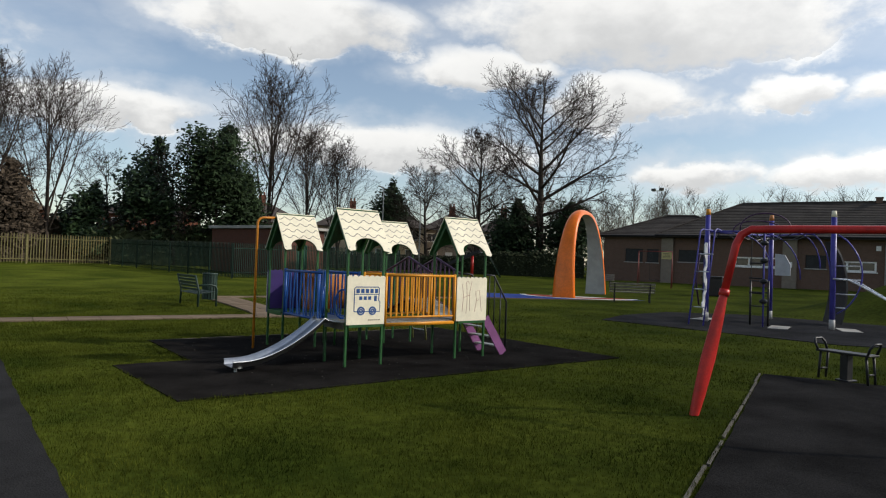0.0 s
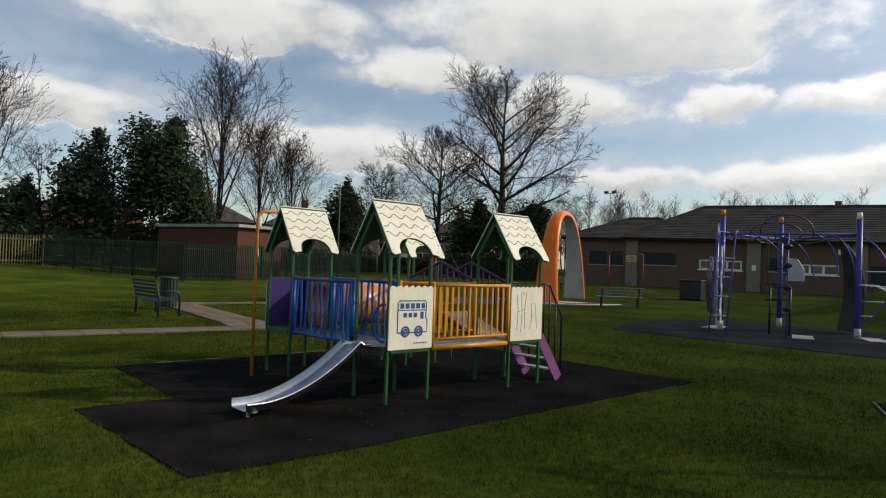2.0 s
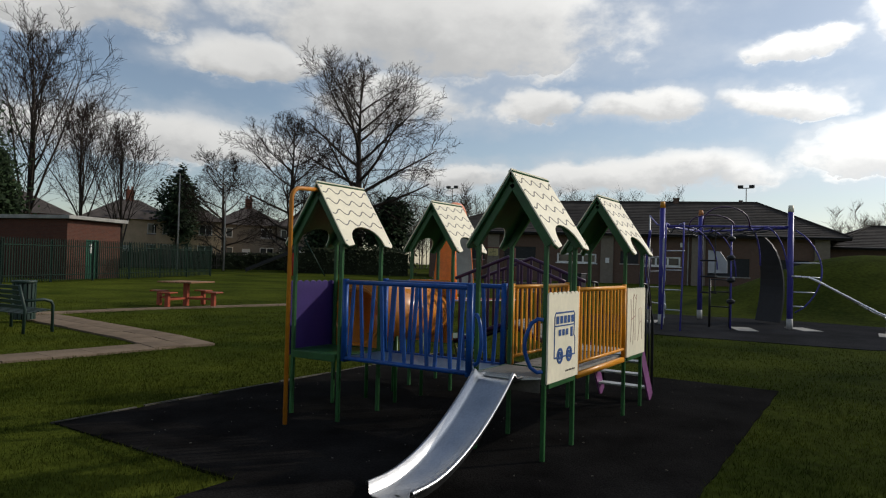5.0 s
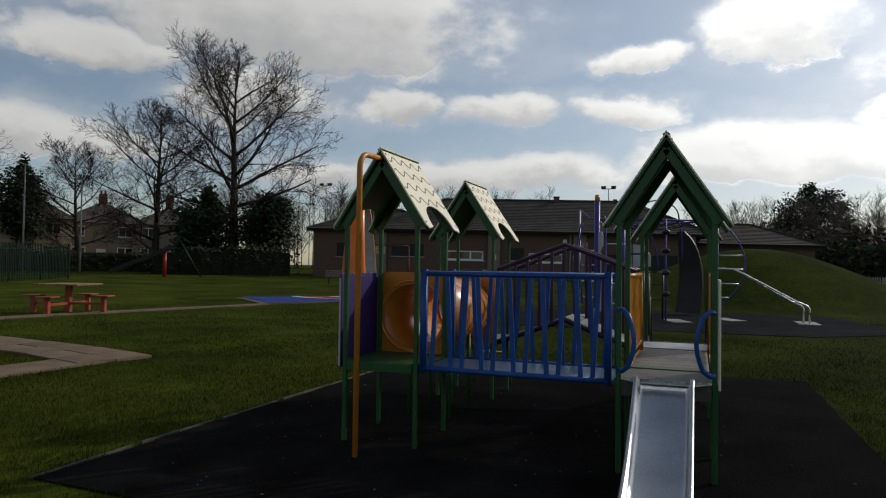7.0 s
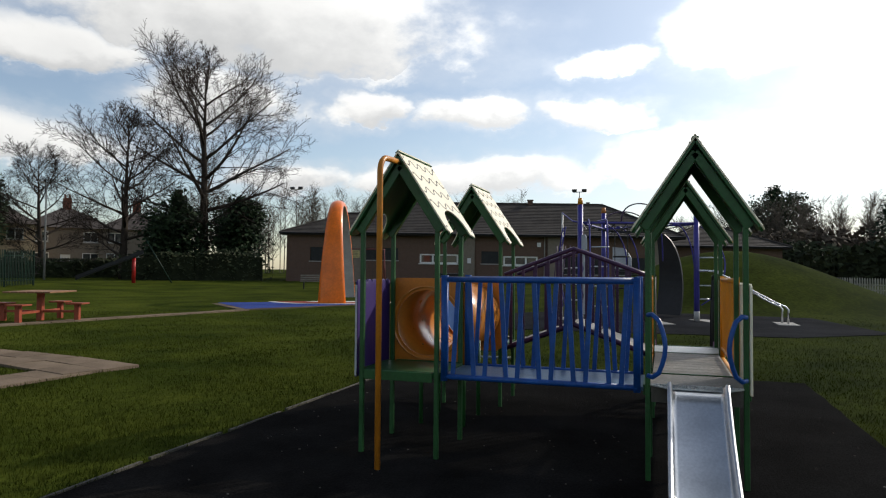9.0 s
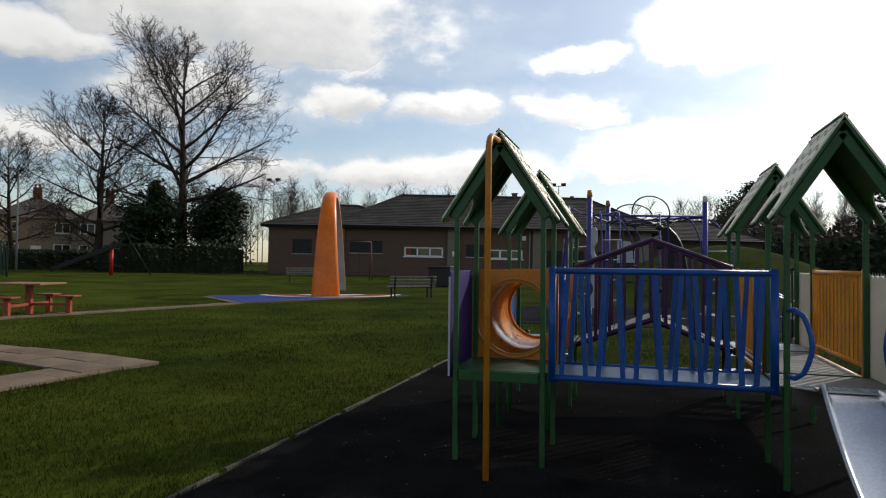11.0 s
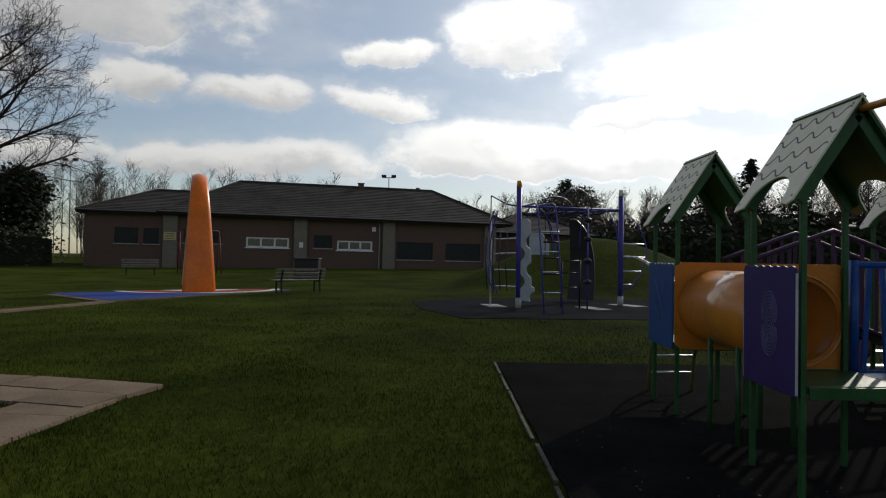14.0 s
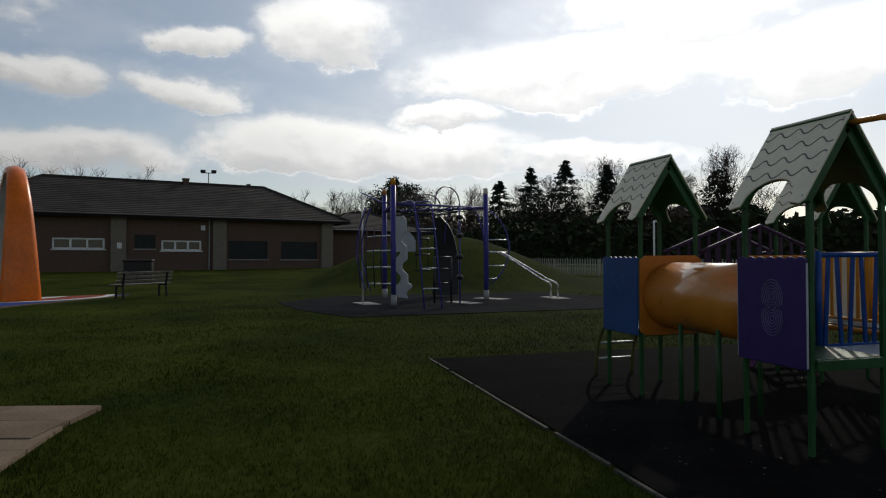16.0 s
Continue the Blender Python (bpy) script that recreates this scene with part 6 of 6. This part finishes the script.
for x, y, w, mat_, lab in ((55.8, 75.4, 9.0, PIERBRICK, "brown semi-detached house with white windows"), (61.5, 70.4, 8.0, PIERBRICK, "brown semi-detached house with a hipped slate roof"), (47.2, 74.0, 7.0, RENDER, "peach rendered house beyond the trees"),
                           (42.0, 80.0, 10.0, RENDER, "cream rendered house end beyond the trees"), (30.0, 82.0, 10.5, REDBRICK, "red brick house behind the evergreens"),
                           (16.5, 82.5, 11.0, REDBRICK, "red brick house with white ground-floor windows"), (1.0, 84.0, 11.0, REDBRICK, "red brick house behind the olive fence")):
    house(facing(x, y), w, 7.5, 5.1, 2.5, mat_, lab)
house(facing(92.0, -20.0), 11.0, 7.5, 4.2, 2.6, REDBRICK, "dark brick house beyond the hedge", False)
house(facing(80.0, -35.0), 12.0, 7.5, 4.4, 2.6, REDBRICK, "dark brick house beyond the far hedge")

# floodlight mast and lamp posts
for x, y, h, lab in ((104.0, 70.0, 14.5, "tall floodlight mast beyond the pavilion"), (112.0, 22.0, 13.5, "floodlight mast behind the pavilion roof")):
    fl = thing("floodlight_mast", pose(x, y, height(x, y)), lab, "floodlight")
    part("mast", M().tube([(0, 0, 0), (0, 0, h)], 0.12, 8, 0.07), CONCRETE, fl, smooth=True)
    part("crossarm", M().box((0, 0, h), (0.12, 2.2, 0.12)), CONCRETE, fl)
    for s in (-0.8, 0.8):
        part("lamp_head", M().box((-0.1, s, h + 0.25), (0.35, 0.75, 0.4)), BLACK, fl)
for x, y, h in ((40.8, 54.6, 7.5), (38.5, 58.0, 8.5)):
    lp = thing("lamp_post", pose(x, y, height(x, y)), "slim pale street lamp post by the gardens", "lamp post")
    part("column", M().tube([(0, 0, 0), (0, 0, h)], 0.09, 8, 0.05), CONCRETE, lp, smooth=True)
    part("lantern", M().beam((0, 0, h), (-0.7, 0, h + 0.12), 0.14, 0.1), CONCRETE, lp)
wp = thing("white_lamp", pose(34.0, -6.0, 0.1), "thin white post with a short arm", "post")
part("column", M().tube([(0, 0, 0), (0, 0, 3.0)], 0.05, 8), SIGNWHITE, wp, smooth=True)
part("arm", M().tube([(0, 0, 3.0), (0.2, -0.75, 3.0)], 0.05, 8), SIGNWHITE, wp, smooth=True)


# ---- grass blades near the walk ----
def inside(x, y, poly):
    hit = np.zeros(len(x), bool)
    for (xa, ya), (xb, yb) in zip(poly, poly[1:] + poly[:1]):
        cross = ((ya > y) != (yb > y))
        with np.errstate(divide="ignore", invalid="ignore"):
            xi = (xb - xa) * (y - ya) / (yb - ya + 1e-12) + xa
        hit ^= cross & (x < xi)
    return hit


def band(x, y, a, b, w):
    d = np.array(b) - np.array(a)
    ln = np.hypot(*d)
    t = ((x - a[0]) * d[0] + (y - a[1]) * d[1]) / ln
    s = np.abs((x - a[0]) * -d[1] + (y - a[1]) * d[0]) / ln
    return (t > 0) & (t < ln) & (s < w / 2)


def blades(name, count, size, reach, seed):
    """Blades strewn round the walk, thinning out with distance so that no edge shows."""
    rng = np.random.default_rng(seed)
    x, y = rng.uniform(-10, 32, count), rng.uniform(-8, 40, count)
    d = np.hypot(x - 1.7, y - np.clip(y, 0.5, 14.5))
    keep = rng.random(count) < np.clip(1.25 * np.exp(-((d / reach) ** 2)), 0, 1) * (d > 0.15)
    for poly in (PLAYMAT, SWINGMAT, CLIMBMAT, WALKWAY, PADQ):
        keep &= ~inside(x, y, poly)
    for a, b, w in (((-14, 17.9), (2.5, 16.95), 0.77), ((2.5, 16.95), (8.3, 16.4), 0.77), ((8.42, 16.02), (8.8, 17.5), 1.08), ((8.8, 17.5), (9.15, 20.0), 1.08), ((9.15, 20.0), (9.6, 23.4), 1.08), ((9.4, 24.1), (13, 23.9), 0.47), ((13, 23.9), (20.6, 22.3), 0.47)):
        keep &= ~band(x, y, a, b, w)
    x, y, d = x[keep], y[keep], d[keep]
    n = len(x)
    # tufts: height follows two scales of noise
    patch = 0.5 + 0.3 * np.sin(x * 1.7 + 1.3 * np.sin(y * 1.1)) * np.sin(y * 1.9 + 1.1 * np.sin(x * 0.8)) + 0.3 * np.sin(x * 5.1 + 2 * np.sin(y * 3.3)) * np.sin(y * 4.3 + 2 * np.sin(x * 2.9))
    h = size * rng.uniform(0.4, 1.15, n) * (0.4 + 1.25 * np.clip(patch, 0, 1.2))
    a = rng.uniform(0, 2 * np.pi, n)
    lean = rng.uniform(0.3, 1.3, n) * h
    w = 0.0038 * rng.uniform(0.7, 1.5, n) * (size / 0.03)
    la = rng.uniform(0, 2 * np.pi, n)
    co = np.empty((n, 3, 3))
    co[:, 0] = np.stack([x - w * np.cos(a), y - w * np.sin(a), np.full(n, -0.02)], 1)
    co[:, 1] = np.stack([x + w * np.cos(a), y + w * np.sin(a), np.full(n, -0.02)], 1)
    co[:, 2] = np.stack([x + lean * np.cos(la), y + lean * np.sin(la), h], 1)
    me = bpy.data.meshes.new(name)
    me.vertices.add(3 * n)
    me.vertices.foreach_set("co", co.ravel())
    me.loops.add(3 * n)
    me.loops.foreach_set("vertex_index", np.arange(3 * n))
    me.polygons.add(n)
    me.polygons.foreach_set("loop_start", np.arange(0, 3 * n, 3))
    me.materials.append(BLADE)
    me.update(calc_edges=True)
    tagged(new(name, me), "short rough green grass blades", "grass", "", "stuff")


blades("grass_blades", 4200000, 0.021, 6.0, 1)
blades("grass_blades", 1000000, 0.034, 15.0, 2)
